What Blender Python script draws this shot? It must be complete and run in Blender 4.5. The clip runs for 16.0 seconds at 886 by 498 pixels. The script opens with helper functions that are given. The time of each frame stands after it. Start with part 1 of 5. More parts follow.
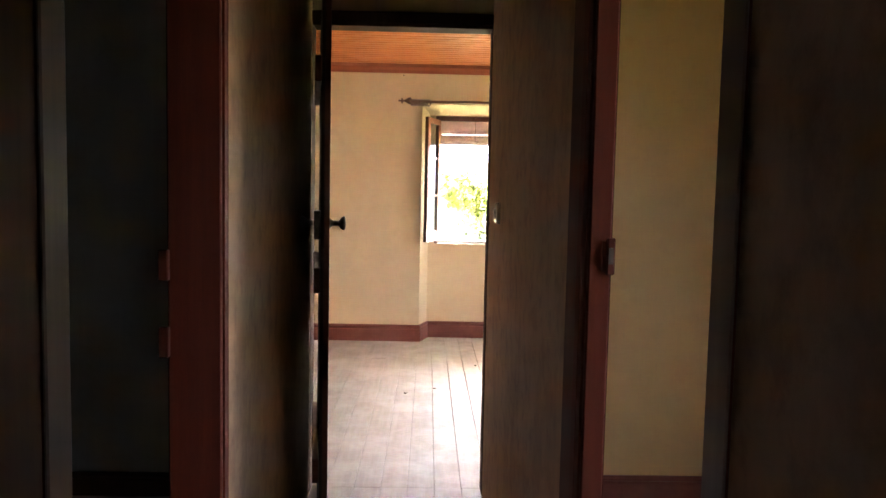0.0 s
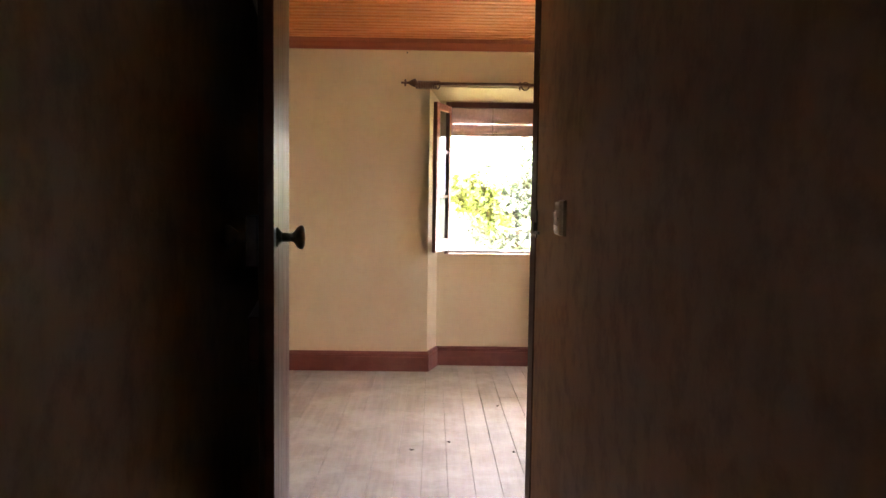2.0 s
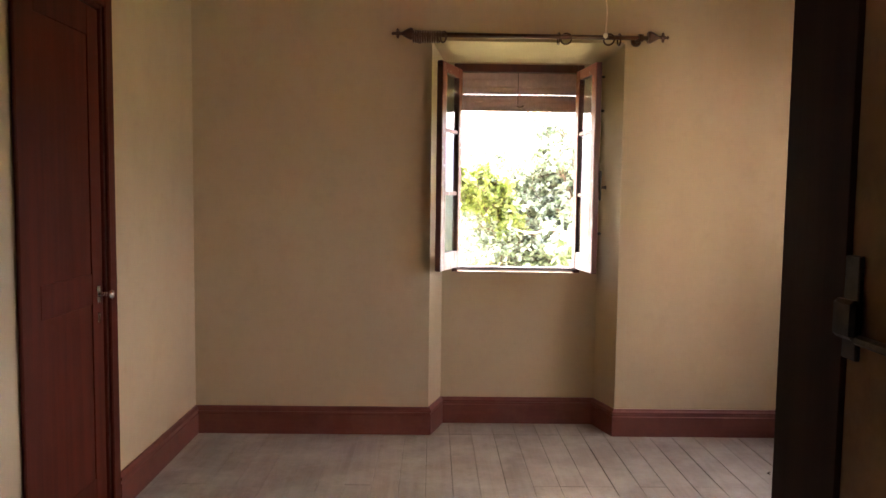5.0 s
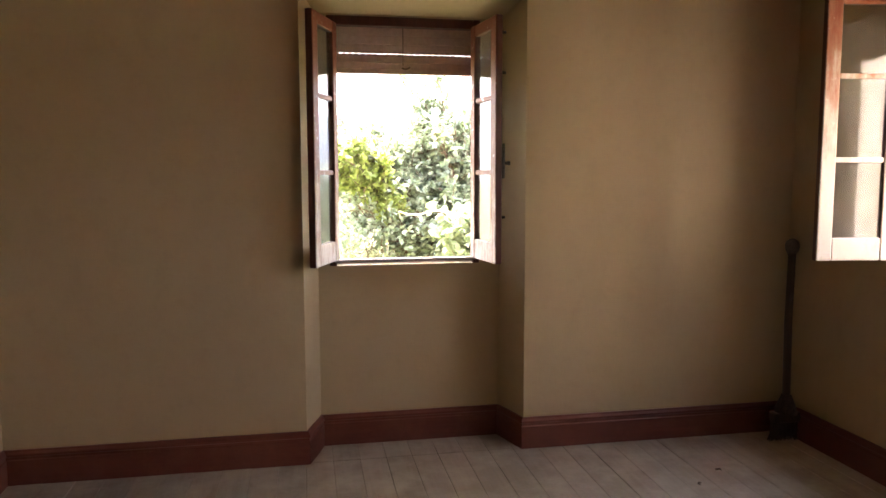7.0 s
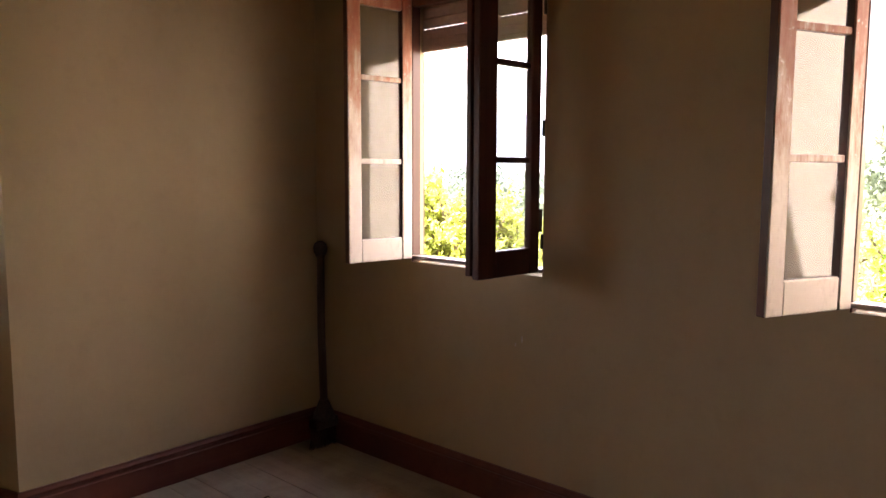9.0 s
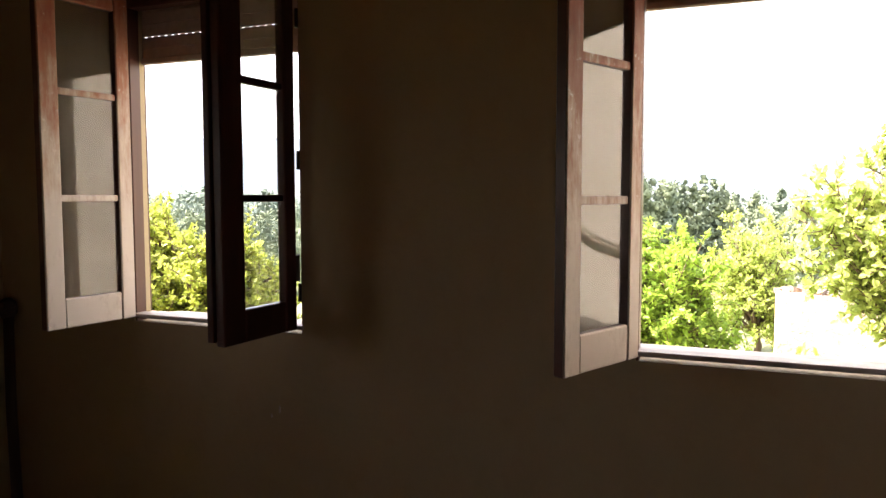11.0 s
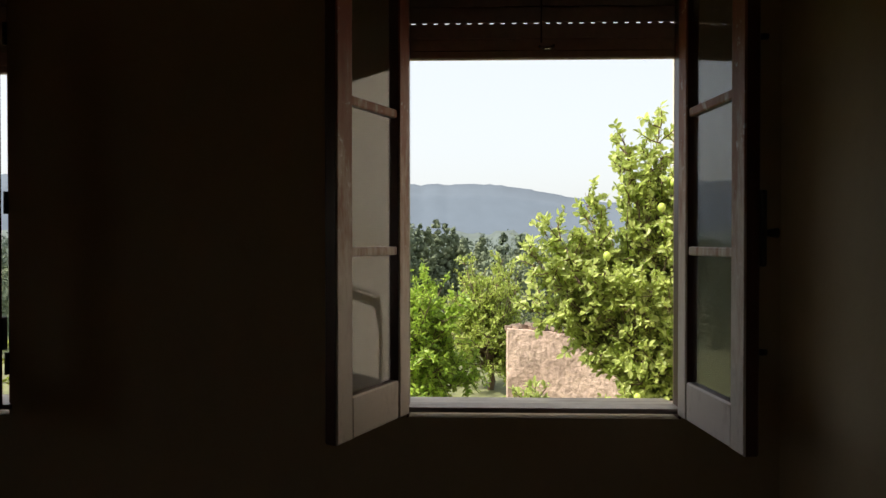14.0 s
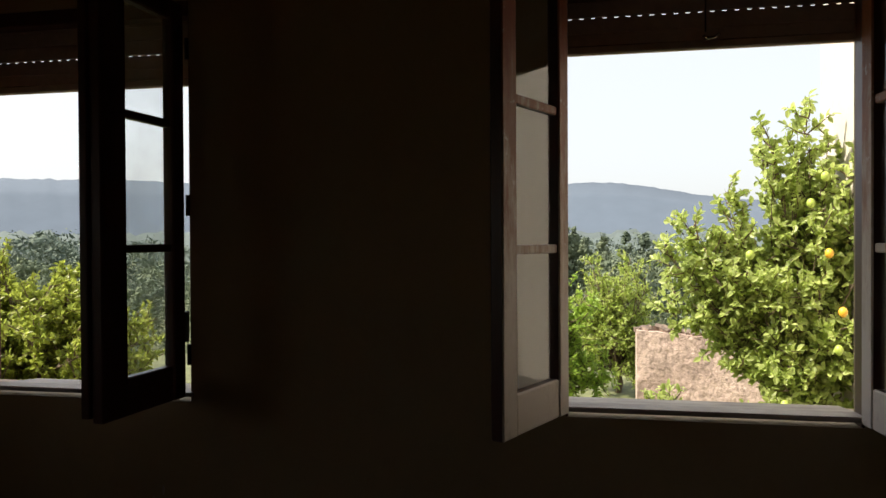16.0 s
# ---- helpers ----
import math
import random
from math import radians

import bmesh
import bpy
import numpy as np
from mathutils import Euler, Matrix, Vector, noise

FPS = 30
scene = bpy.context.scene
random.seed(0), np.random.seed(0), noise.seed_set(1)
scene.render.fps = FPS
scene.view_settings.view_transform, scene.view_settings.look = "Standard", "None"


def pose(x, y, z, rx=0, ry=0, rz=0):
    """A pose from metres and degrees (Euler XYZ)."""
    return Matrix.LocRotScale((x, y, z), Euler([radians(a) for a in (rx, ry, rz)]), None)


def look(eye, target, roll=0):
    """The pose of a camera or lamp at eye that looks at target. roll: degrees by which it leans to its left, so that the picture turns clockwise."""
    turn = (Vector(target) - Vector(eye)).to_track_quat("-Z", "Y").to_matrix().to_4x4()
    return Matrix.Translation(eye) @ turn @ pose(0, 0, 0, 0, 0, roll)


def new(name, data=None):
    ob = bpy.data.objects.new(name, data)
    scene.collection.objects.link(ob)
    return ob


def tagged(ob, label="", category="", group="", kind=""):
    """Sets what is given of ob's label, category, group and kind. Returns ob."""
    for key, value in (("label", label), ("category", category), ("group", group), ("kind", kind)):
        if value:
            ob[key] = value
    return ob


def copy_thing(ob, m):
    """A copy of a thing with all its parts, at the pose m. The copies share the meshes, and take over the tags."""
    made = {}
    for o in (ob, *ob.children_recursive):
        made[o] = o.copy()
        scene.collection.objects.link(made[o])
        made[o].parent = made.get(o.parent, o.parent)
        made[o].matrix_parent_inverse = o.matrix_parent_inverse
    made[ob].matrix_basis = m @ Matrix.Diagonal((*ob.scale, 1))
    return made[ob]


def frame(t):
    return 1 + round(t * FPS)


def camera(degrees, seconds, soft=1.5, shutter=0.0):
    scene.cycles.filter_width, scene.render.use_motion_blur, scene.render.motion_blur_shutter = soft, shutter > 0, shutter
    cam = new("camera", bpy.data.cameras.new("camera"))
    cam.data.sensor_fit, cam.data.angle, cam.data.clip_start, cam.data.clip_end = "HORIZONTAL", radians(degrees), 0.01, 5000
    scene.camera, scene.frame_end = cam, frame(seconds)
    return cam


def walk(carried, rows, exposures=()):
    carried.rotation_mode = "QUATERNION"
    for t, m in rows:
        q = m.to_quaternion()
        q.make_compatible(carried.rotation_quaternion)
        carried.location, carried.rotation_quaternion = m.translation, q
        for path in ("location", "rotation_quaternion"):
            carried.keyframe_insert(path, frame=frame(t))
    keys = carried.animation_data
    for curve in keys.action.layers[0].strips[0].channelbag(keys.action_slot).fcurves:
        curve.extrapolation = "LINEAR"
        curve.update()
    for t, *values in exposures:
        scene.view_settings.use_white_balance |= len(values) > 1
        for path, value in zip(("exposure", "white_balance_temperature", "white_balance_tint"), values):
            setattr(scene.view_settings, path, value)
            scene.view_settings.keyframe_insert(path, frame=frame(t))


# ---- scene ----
cam = camera(62.2, 16.0)
PATH = [
    (0, (0.052, 0.228, 1.371), (0.095, 2.223, 1.224), 1.2),
    (0.5, (0.026, 0.515, 1.357), (0.061, 2.51, 1.214), 1.1),
    (1, (0.0, 0.795, 1.352), (0.034, 2.79, 1.209), 1.1),
    (1.5, (0.019, 1.086, 1.349), (0.051, 3.081, 1.209), 1.0),
    (2, (0.021, 1.355, 1.345), (0.049, 3.35, 1.209), 0.8),
    (2.5, (0.0, 1.642, 1.352), (0.026, 3.637, 1.215), 0.8),
    (3, (0.011, 1.92, 1.353), (0.036, 3.916, 1.22), 0.8),
    (3.5, (0.028, 2.176, 1.351), (0.05, 4.172, 1.22), 0.9),
    (4, (0.007, 2.429, 1.353), (0.03, 4.425, 1.226), 0.8),
    (4.2, (0.007, 2.544, 1.365), (0.029, 4.539, 1.232), 0.8),
    (6.3, (-0.012, 3.374, 1.341), (0.109, 5.362, 1.163), -0.1),
    (6.5, (-0.012, 3.431, 1.356), (0.173, 5.413, 1.163), 0.1),
    (7, (0.003, 3.611, 1.358), (0.367, 5.567, 1.154), -0.1),
    (7.5, (0.038, 3.737, 1.356), (0.644, 5.63, 1.134), -0.3),
    (8, (0.065, 3.851, 1.351), (0.999, 5.603, 1.108), 0.5),
    (8.5, (0.108, 3.969, 1.362), (1.357, 5.514, 1.137), 0.6),
    (9, (0.131, 4.044, 1.365), (1.609, 5.376, 1.159), 0.2),
    (9.5, (0.218, 4.132, 1.379), (1.819, 5.314, 1.18), -0.0),
    (10, (0.319, 4.21, 1.383), (2.027, 5.239, 1.233), 0.2),
    (10.2, (0.344, 4.234, 1.394), (2.082, 5.212, 1.242), 0.1),
    (12.3, (0.538, 4.43, 1.424), (2.506, 4.776, 1.352), 0.0),
    (12.5, (0.545, 4.434, 1.425), (2.521, 4.739, 1.36), 0.0),
    (13, (0.542, 4.443, 1.43), (2.53, 4.649, 1.382), 0.4),
    (13.5, (0.544, 4.432, 1.433), (2.54, 4.549, 1.399), 0.3),
    (14, (0.545, 4.422, 1.435), (2.544, 4.479, 1.411), 0.0),
    (14.5, (0.55, 4.421, 1.436), (2.55, 4.434, 1.418), -0.2),
    (15, (0.542, 4.441, 1.436), (2.542, 4.433, 1.42), -0.3),
    (15.5, (0.526, 4.482, 1.434), (2.526, 4.486, 1.421), -0.3),
    (16, (0.533, 4.526, 1.43), (2.497, 4.902, 1.407), -0.3),
]

# exposure follows the phone's own automatic exposure
EXPOSURES = [
    (0.0, 6.85, 6700, 23), (0.5, 6.75, 6700, 23), (1.5, 6.42, 6700, 25), (2.5, 6.1, 6700, 26), (3.5, 5.85, 6700, 27), (4.2, 5.65, 6700, 27), (6.3, 4.82, 6900, 25), (7.0, 4.64, 6900, 24),
    (8.0, 4.4, 6900, 25), (9.0, 4.2, 6900, 27), (10.2, 3.62, 6900, 23), (12.3, 1.5, 6900, 14), (13.0, 1.0, 6900, 12), (14.5, 0.78, 6900, 11), (16.0, 0.82, 6900, 12),
]
walk(cam, [(t, look(eye, target, roll)) for t, eye, target, roll in PATH], EXPOSURES)

# ---- world and sun ----
SUN_DIR = Vector((-0.20, 0.60, 0.77)).normalized()
world = bpy.data.worlds.new("world")
scene.world = world
world.use_nodes = True
wn = world.node_tree
wn.nodes.clear()
sky = wn.nodes.new("ShaderNodeTexSky")
sky.sky_type = "NISHITA"
sky.sun_disc = False
sky.sun_elevation = math.asin(SUN_DIR.z)
sky.sun_rotation = math.atan2(SUN_DIR.x, SUN_DIR.y)
sky.air_density, sky.dust_density, sky.ozone_density = 1.0, 4.0, 1.0
bg = wn.nodes.new("ShaderNodeBackground")
bg.inputs["Strength"].default_value = 0.15
wo = wn.nodes.new("ShaderNodeOutputWorld")
haze = wn.nodes.new("ShaderNodeMix")  # a bright summer haze over the whole sky
haze.data_type = "RGBA"
haze.inputs[0].default_value = 0.75
haze.inputs[7].default_value = (3.85, 4.15, 4.4, 1.0)
wn.links.new(sky.outputs[0], haze.inputs[6])
wn.links.new(haze.outputs[2], bg.inputs[0])
wn.links.new(bg.outputs[0], wo.inputs[0])
sun = new("sun", bpy.data.lights.new("sun", "SUN"))
sun.data.energy, sun.data.angle, sun.data.color = 5.0, radians(0.6), (1.0, 0.95, 0.86)
sun.matrix_world = look((0, 0, 0), -SUN_DIR)


# ---- materials ----
def mat_new(name):
    m = bpy.data.materials.new(name)
    m.use_nodes = True
    nt = m.node_tree
    bsdf = nt.nodes["Principled BSDF"]
    return m, nt, bsdf


def noise_tex(nt, coords, scale, detail=4.0, rough=0.55, stretch=None):
    if stretch:
        mp = nt.nodes.new("ShaderNodeMapping")
        mp.inputs["Scale"].default_value = stretch
        nt.links.new(coords, mp.inputs["Vector"])
        coords = mp.outputs["Vector"]
    n = nt.nodes.new("ShaderNodeTexNoise")
    n.inputs["Scale"].default_value = scale
    n.inputs["Detail"].default_value = detail
    n.inputs["Roughness"].default_value = rough
    nt.links.new(coords, n.inputs["Vector"])
    return n.outputs["Fac"]


def ramp(nt, fac, stops):
    r = nt.nodes.new("ShaderNodeValToRGB")
    el = r.color_ramp.elements
    while len(el) < len(stops):
        el.new(0.5)
    for e, (p, c) in zip(el, stops):
        e.position, e.color = p, (*c, 1.0)
    nt.links.new(fac, r.inputs["Fac"])
    return r.outputs["Color"]


def mix(nt, a, b, fac, mode="MIX"):
    m = nt.nodes.new("ShaderNodeMix")
    m.data_type, m.blend_type = "RGBA", mode
    for socket, value in ((m.inputs[6], a), (m.inputs[7], b), (m.inputs[0], fac)):
        if isinstance(value, bpy.types.NodeSocket):
            nt.links.new(value, socket)
        elif isinstance(value, tuple):
            socket.default_value = (*value, 1.0)
        else:
            socket.default_value = value
    return m.outputs[2]


def bump(nt, bsdf, height, strength, distance):
    b = nt.nodes.new("ShaderNodeBump")
    b.inputs["Strength"].default_value = strength
    b.inputs["Distance"].default_value = distance
    nt.links.new(height, b.inputs["Height"])
    nt.links.new(b.outputs["Normal"], bsdf.inputs["Normal"])


def coords_of(nt, kind="Object"):
    return nt.nodes.new("ShaderNodeTexCoord").outputs[kind]


def plaster(name, base, dark, stain, blotch=0.35, reach=0.52, relief_by=0.25, depth=0.012):
    m, nt, bsdf = mat_new(name)
    co = coords_of(nt)
    large = noise_tex(nt, co, 1.3, 5, 0.6)
    col = ramp(nt, large, [(0.3, dark), (0.65, base)])
    fine = noise_tex(nt, co, 14, 6, 0.65)
    col = mix(nt, col, stain, ramp(nt, fine, [(reach, (0, 0, 0)), (reach + 0.26, (blotch, blotch, blotch))]))
    brushed = noise_tex(nt, co, 1.0, 5, 0.7, (4.0, 4.0, 1.6))
    col = mix(nt, col, stain, ramp(nt, brushed, [(0.5, (0, 0, 0)), (0.72, (blotch * 0.8, blotch * 0.8, blotch * 0.8))]))
    nt.links.new(col, bsdf.inputs["Base Color"])
    bsdf.inputs["Roughness"].default_value = 0.72
    relief = noise_tex(nt, co, 9, 8, 0.6)
    bump(nt, bsdf, relief, relief_by, depth)
    return m


def wood(name, light, dark, grain_axis, rough=0.4, scale=1.0, wear=None, bump_strength=0.25, per_piece=0.25, coat=0.0, stain=None, pits=0.0, spec=0.38):
    m, nt, bsdf = mat_new(name)
    co = coords_of(nt)
    info = nt.nodes.new("ShaderNodeObjectInfo")
    off = nt.nodes.new("ShaderNodeVectorMath")
    off.operation = "MULTIPLY_ADD"
    off.inputs[1].default_value = (1, 1, 1)
    nt.links.new(co, off.inputs[0])
    sc = nt.nodes.new("ShaderNodeVectorMath")
    sc.operation = "SCALE"
    sc.inputs[0].default_value = (7.0, 13.0, 5.0)
    nt.links.new(info.outputs["Random"], sc.inputs["Scale"])
    nt.links.new(sc.outputs[0], off.inputs[2])
    st = [30.0 * scale] * 3
    st["xyz".index(grain_axis)] = 1.6 * scale
    grain = noise_tex(nt, off.outputs[0], 1.0, 6, 0.65, tuple(st))
    col = ramp(nt, grain, [(0.28, dark), (0.68, light)])
    tone = nt.nodes.new("ShaderNodeMapRange")
    tone.inputs["To Min"].default_value = 1.0 - per_piece
    tone.inputs["To Max"].default_value = 1.0 + per_piece * 0.6
    nt.links.new(info.outputs["Random"], tone.inputs["Value"])
    hsv = nt.nodes.new("ShaderNodeHueSaturation")
    nt.links.new(tone.outputs[0], hsv.inputs["Value"])
    nt.links.new(col, hsv.inputs["Color"])
    col = hsv.outputs["Color"]
    if stain:
        co = nt.nodes.new("ShaderNodeNewGeometry").outputs["Position"]
    patch = noise_tex(nt, co, 3.2, 5, 0.7)
    if stain:
        spill = noise_tex(nt, co, 1.9, 6, 0.75)
        specks = noise_tex(nt, co, 55.0, 3, 0.6)
        col = mix(nt, col, stain, ramp(nt, spill, [(0.57, (0, 0, 0)), (0.72, (0.55, 0.55, 0.55))]))
        col = mix(nt, col, (0.12, 0.085, 0.07), ramp(nt, specks, [(0.70, (0, 0, 0)), (0.76, (0.8, 0.8, 0.8))]))
    if pits:
        holes = noise_tex(nt, off.outputs[0], 1.0, 2, 0.5, (70.0, 70.0, 22.0))
        col = mix(nt, col, (0.012, 0.008, 0.006), ramp(nt, holes, [(0.72, (0, 0, 0)), (0.76, (pits, pits, pits))]))
    if wear:
        col = mix(nt, col, wear, ramp(nt, patch, [(0.42, (0, 0, 0)), (0.66, (0.85, 0.85, 0.85))]))
    nt.links.new(col, bsdf.inputs["Base Color"])
    rr = nt.nodes.new("ShaderNodeMapRange")
    rr.inputs["To Min"].default_value = max(0.05, rough - 0.12)
    rr.inputs["To Max"].default_value = rough + 0.18
    nt.links.new(patch, rr.inputs["Value"])
    nt.links.new(rr.outputs[0], bsdf.inputs["Roughness"])
    bsdf.inputs["Specular IOR Level"].default_value = spec
    bsdf.inputs["Coat Weight"].default_value = coat
    bsdf.inputs["Coat Roughness"].default_value = 0.27
    bump(nt, bsdf, grain, bump_strength, 0.002)
    return m


def plain(name, color, rough=0.5, metal=0.0, vary=0.25, scale=25.0, relief=0.1):
    m, nt, bsdf = mat_new(name)
    co = coords_of(nt)
    n = noise_tex(nt, co, scale, 5, 0.6)
    lo = tuple(c * (1 - vary) for c in color)
    hi = tuple(min(1.0, c * (1 + vary)) for c in color)
    nt.links.new(ramp(nt, n, [(0.3, lo), (0.7, hi)]), bsdf.inputs["Base Color"])
    bsdf.inputs["Roughness"].default_value = rough
    bsdf.inputs["Metallic"].default_value = metal
    bump(nt, bsdf, n, relief, 0.003)
    return m


def weathered(name, bare=0.0, deep=1.0):
    """Window paint on the weather side: bare and pale at the foot, still red-brown near the head, patchy between."""
    m, nt, bsdf = mat_new(name)
    co = coords_of(nt)
    sep = nt.nodes.new("ShaderNodeSeparateXYZ")
    nt.links.new(co, sep.inputs[0])
    n = noise_tex(nt, co, 5.0, 6, 0.7, (6.0, 6.0, 1.2))
    add = nt.nodes.new("ShaderNodeMath")
    add.operation = "MULTIPLY_ADD"
    add.inputs[1].default_value = 0.75
    nt.links.new(sep.outputs["Z"], add.inputs[0])
    shift = nt.nodes.new("ShaderNodeMath")
    shift.operation = "SUBTRACT"
    shift.inputs[1].default_value = 0.5
    nt.links.new(n, shift.inputs[0])
    nt.links.new(shift.outputs[0], add.inputs[2])
    col = ramp(nt, add.outputs[0], [(0.05 + bare, (0.56, 0.49, 0.435)), (0.24 + bare, (0.45, 0.345, 0.285)), (0.44 + bare, (0.33 * deep, 0.135 * deep, 0.085 * deep)), (0.66 + bare, (0.27 * deep, 0.068 * deep, 0.036 * deep))])
    streak = noise_tex(nt, co, 1.0, 6, 0.7, (26, 26, 13))
    chips = noise_tex(nt, co, 34.0, 4, 0.7)
    col = mix(nt, col, (0.16, 0.085, 0.06), ramp(nt, streak, [(0.55, (0, 0, 0)), (0.78, (0.4, 0.4, 0.4))]))
    col = mix(nt, col, (0.62, 0.54, 0.49), ramp(nt, chips, [(0.62, (0, 0, 0)), (0.70, (0.6, 0.6, 0.6))]))
    nt.links.new(col, bsdf.inputs["Base Color"])
    bsdf.inputs["Roughness"].default_value = 0.65
    bump(nt, bsdf, streak, 0.2, 0.002)
    return m


def glass_mat(name, dirt):
    m = bpy.data.materials.new(name)
    m.use_nodes = True
    nt = m.node_tree
    nt.nodes.clear()
    out = nt.nodes.new("ShaderNodeOutputMaterial")
    tr = nt.nodes.new("ShaderNodeBsdfTransparent")
    tr.inputs[0].default_value = (0.975, 0.985, 0.98, 1)
    gl = nt.nodes.new("ShaderNodeBsdfGlossy")
    gl.inputs["Roughness"].default_value = 0.02
    fr = nt.nodes.new("ShaderNodeLayerWeight")
    fr.inputs["Blend"].default_value = 0.5
    steep = nt.nodes.new("ShaderNodeMath")
    steep.operation = "POWER"
    steep.inputs[1].default_value = 4.0
    nt.links.new(fr.outputs["Facing"], steep.inputs[0])
    gloss = nt.nodes.new("ShaderNodeMath")
    gloss.operation = "MULTIPLY_ADD"
    gloss.inputs[1].default_value = 0.5
    gloss.inputs[2].default_value = 0.035
    nt.links.new(steep.outputs[0], gloss.inputs[0])
    co = coords_of(nt)
    m1 = nt.nodes.new("ShaderNodeMixShader")
    nt.links.new(gloss.outputs[0], m1.inputs[0])
    nt.links.new(tr.outputs[0], m1.inputs[1])
    nt.links.new(gl.outputs[0], m1.inputs[2])
    df = nt.nodes.new("ShaderNodeBsdfDiffuse")
    df.inputs[0].default_value = (0.55, 0.52, 0.46, 1)
    spots = noise_tex(nt, co, 7, 3, 0.5)
    dr = nt.nodes.new("ShaderNodeMapRange")
    dr.inputs["From Min"].default_value = 0.35
    dr.inputs["From Max"].default_value = 0.75
    dr.inputs["To Min"].default_value = dirt * 0.5
    dr.inputs["To Max"].default_value = dirt * 1.6
    nt.links.new(spots, dr.inputs["Value"])
    m2 = nt.nodes.new("ShaderNodeMixShader")
    nt.links.new(dr.outputs[0], m2.inputs[0])
    nt.links.new(m1.outputs[0], m2.inputs[1])
    tl = nt.nodes.new("ShaderNodeBsdfTranslucent")
    tl.inputs[0].default_value = (0.55, 0.52, 0.46, 1)
    m3 = nt.nodes.new("ShaderNodeMixShader")
    m3.inputs[0].default_value = 0.5
    nt.links.new(df.outputs[0], m3.inputs[1])
    nt.links.new(tl.outputs[0], m3.inputs[2])
    nt.links.new(m3.outputs[0], m2.inputs[2])
    nt.links.new(m2.outputs[0], out.inputs[0])
    return m


WALL = plaster("cream_plaster", (0.42, 0.333, 0.21), (0.385, 0.303, 0.19), (0.31, 0.235, 0.145), 0.28)
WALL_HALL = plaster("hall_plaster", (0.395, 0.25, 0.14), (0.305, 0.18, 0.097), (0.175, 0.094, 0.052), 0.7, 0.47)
WALL_YELLOW = plaster("yellow_plaster", (0.45, 0.32, 0.145), (0.40, 0.28, 0.125), (0.33, 0.225, 0.10))
WALL_GREY = plaster("grey_plaster", (0.30, 0.31, 0.29), (0.25, 0.26, 0.25), (0.2, 0.2, 0.19))
RENDER_OUT = plaster("outside_render", (0.62, 0.50, 0.39), (0.54, 0.42, 0.32), (0.40, 0.30, 0.23), 0.6)
WING_RENDER = plaster("pale_sunlit_render", (0.66, 0.60, 0.525), (0.58, 0.52, 0.445), (0.46, 0.395, 0.325), 0.4)
GARDEN_RENDER = plaster("garden_render", (0.66, 0.50, 0.41), (0.44, 0.31, 0.25), (0.16, 0.115, 0.09), 0.85, 0.46, 0.9, 0.04)
FLOORWOOD = wood("worn_floorboard", (0.315, 0.287, 0.243), (0.24, 0.21, 0.174), "y", 0.58, 1.0, (0.395, 0.37, 0.322), 0.2, 0.12, 0.0, (0.22, 0.145, 0.115))
GAP = plain("dusty_gap", (0.13, 0.10, 0.08), 0.9)
CEILWOOD = wood("ceiling_pine", (0.53, 0.185, 0.055), (0.34, 0.105, 0.03), "x", 0.55, 1.0, None, 0.15, 0.0)
TRIMRED = wood("red_brown_trim", (0.125, 0.032, 0.021), (0.08, 0.021, 0.015), "x", 0.45, 0.6, (0.15, 0.05, 0.035), 0.12, 0.06)
CROWN = wood("crown_wood", (0.26, 0.075, 0.032), (0.17, 0.045, 0.022), "x", 0.4, 0.6, None, 0.12, 0.05)
FRAMERED = wood("red_door_frame", (0.075, 0.014, 0.006), (0.048, 0.009, 0.004), "z", 0.7, 0.8, None, 0.15, 0.1, spec=0.12)
FRAMEDEEP = wood("deep_red_frame", (0.070, 0.013, 0.006), (0.040, 0.008, 0.004), "z", 0.6, 0.8, None, 0.15, 0.1, spec=0.12)
DOORDARK = wood("dark_varnished_plank", (0.14, 0.045, 0.022), (0.065, 0.022, 0.011), "z", 0.34, 0.8, None, 0.12, 0.2, 0.04, None, 0.75, 0.2)
FRAMEDARK = wood("dark_frame", (0.058, 0.027, 0.015), (0.030, 0.014, 0.008), "z", 0.62, 0.8, None, 0.15, 0.1, spec=0.15)
PANELWOOD = wood("brown_wall_panel", (0.115, 0.05, 0.024), (0.07, 0.03, 0.015), "z", 0.6, 0.8, None, 0.15, 0.1, spec=0.15)
# paler wood: daylight on the near frame edges put into the colour
FRAMELIT = wood("lit_frame_strip", (0.15, 0.10, 0.072), (0.08, 0.043, 0.031), "z", 0.48, 0.8, (0.13, 0.10, 0.078), 0.2, 0.1)
WINDARK = wood("red_brown_window_paint", (0.095, 0.030, 0.021), (0.055, 0.017, 0.013), "z", 0.35, 1.0, None, 0.15, 0.08)
WEATHER = weathered("weathered_window_paint", 0.22)
WEATHER_LESS = weathered("sheltered_window_paint", -0.15, 0.6)
WEATHER_MORE = weathered("sun_bleached_window_paint", 0.09, 0.85)
SILLPALE = wood("pale_sill", (0.45, 0.395, 0.345), (0.27, 0.22, 0.185), "x", 0.5, 1.0, (0.6, 0.55, 0.5), 0.3, 0.1)


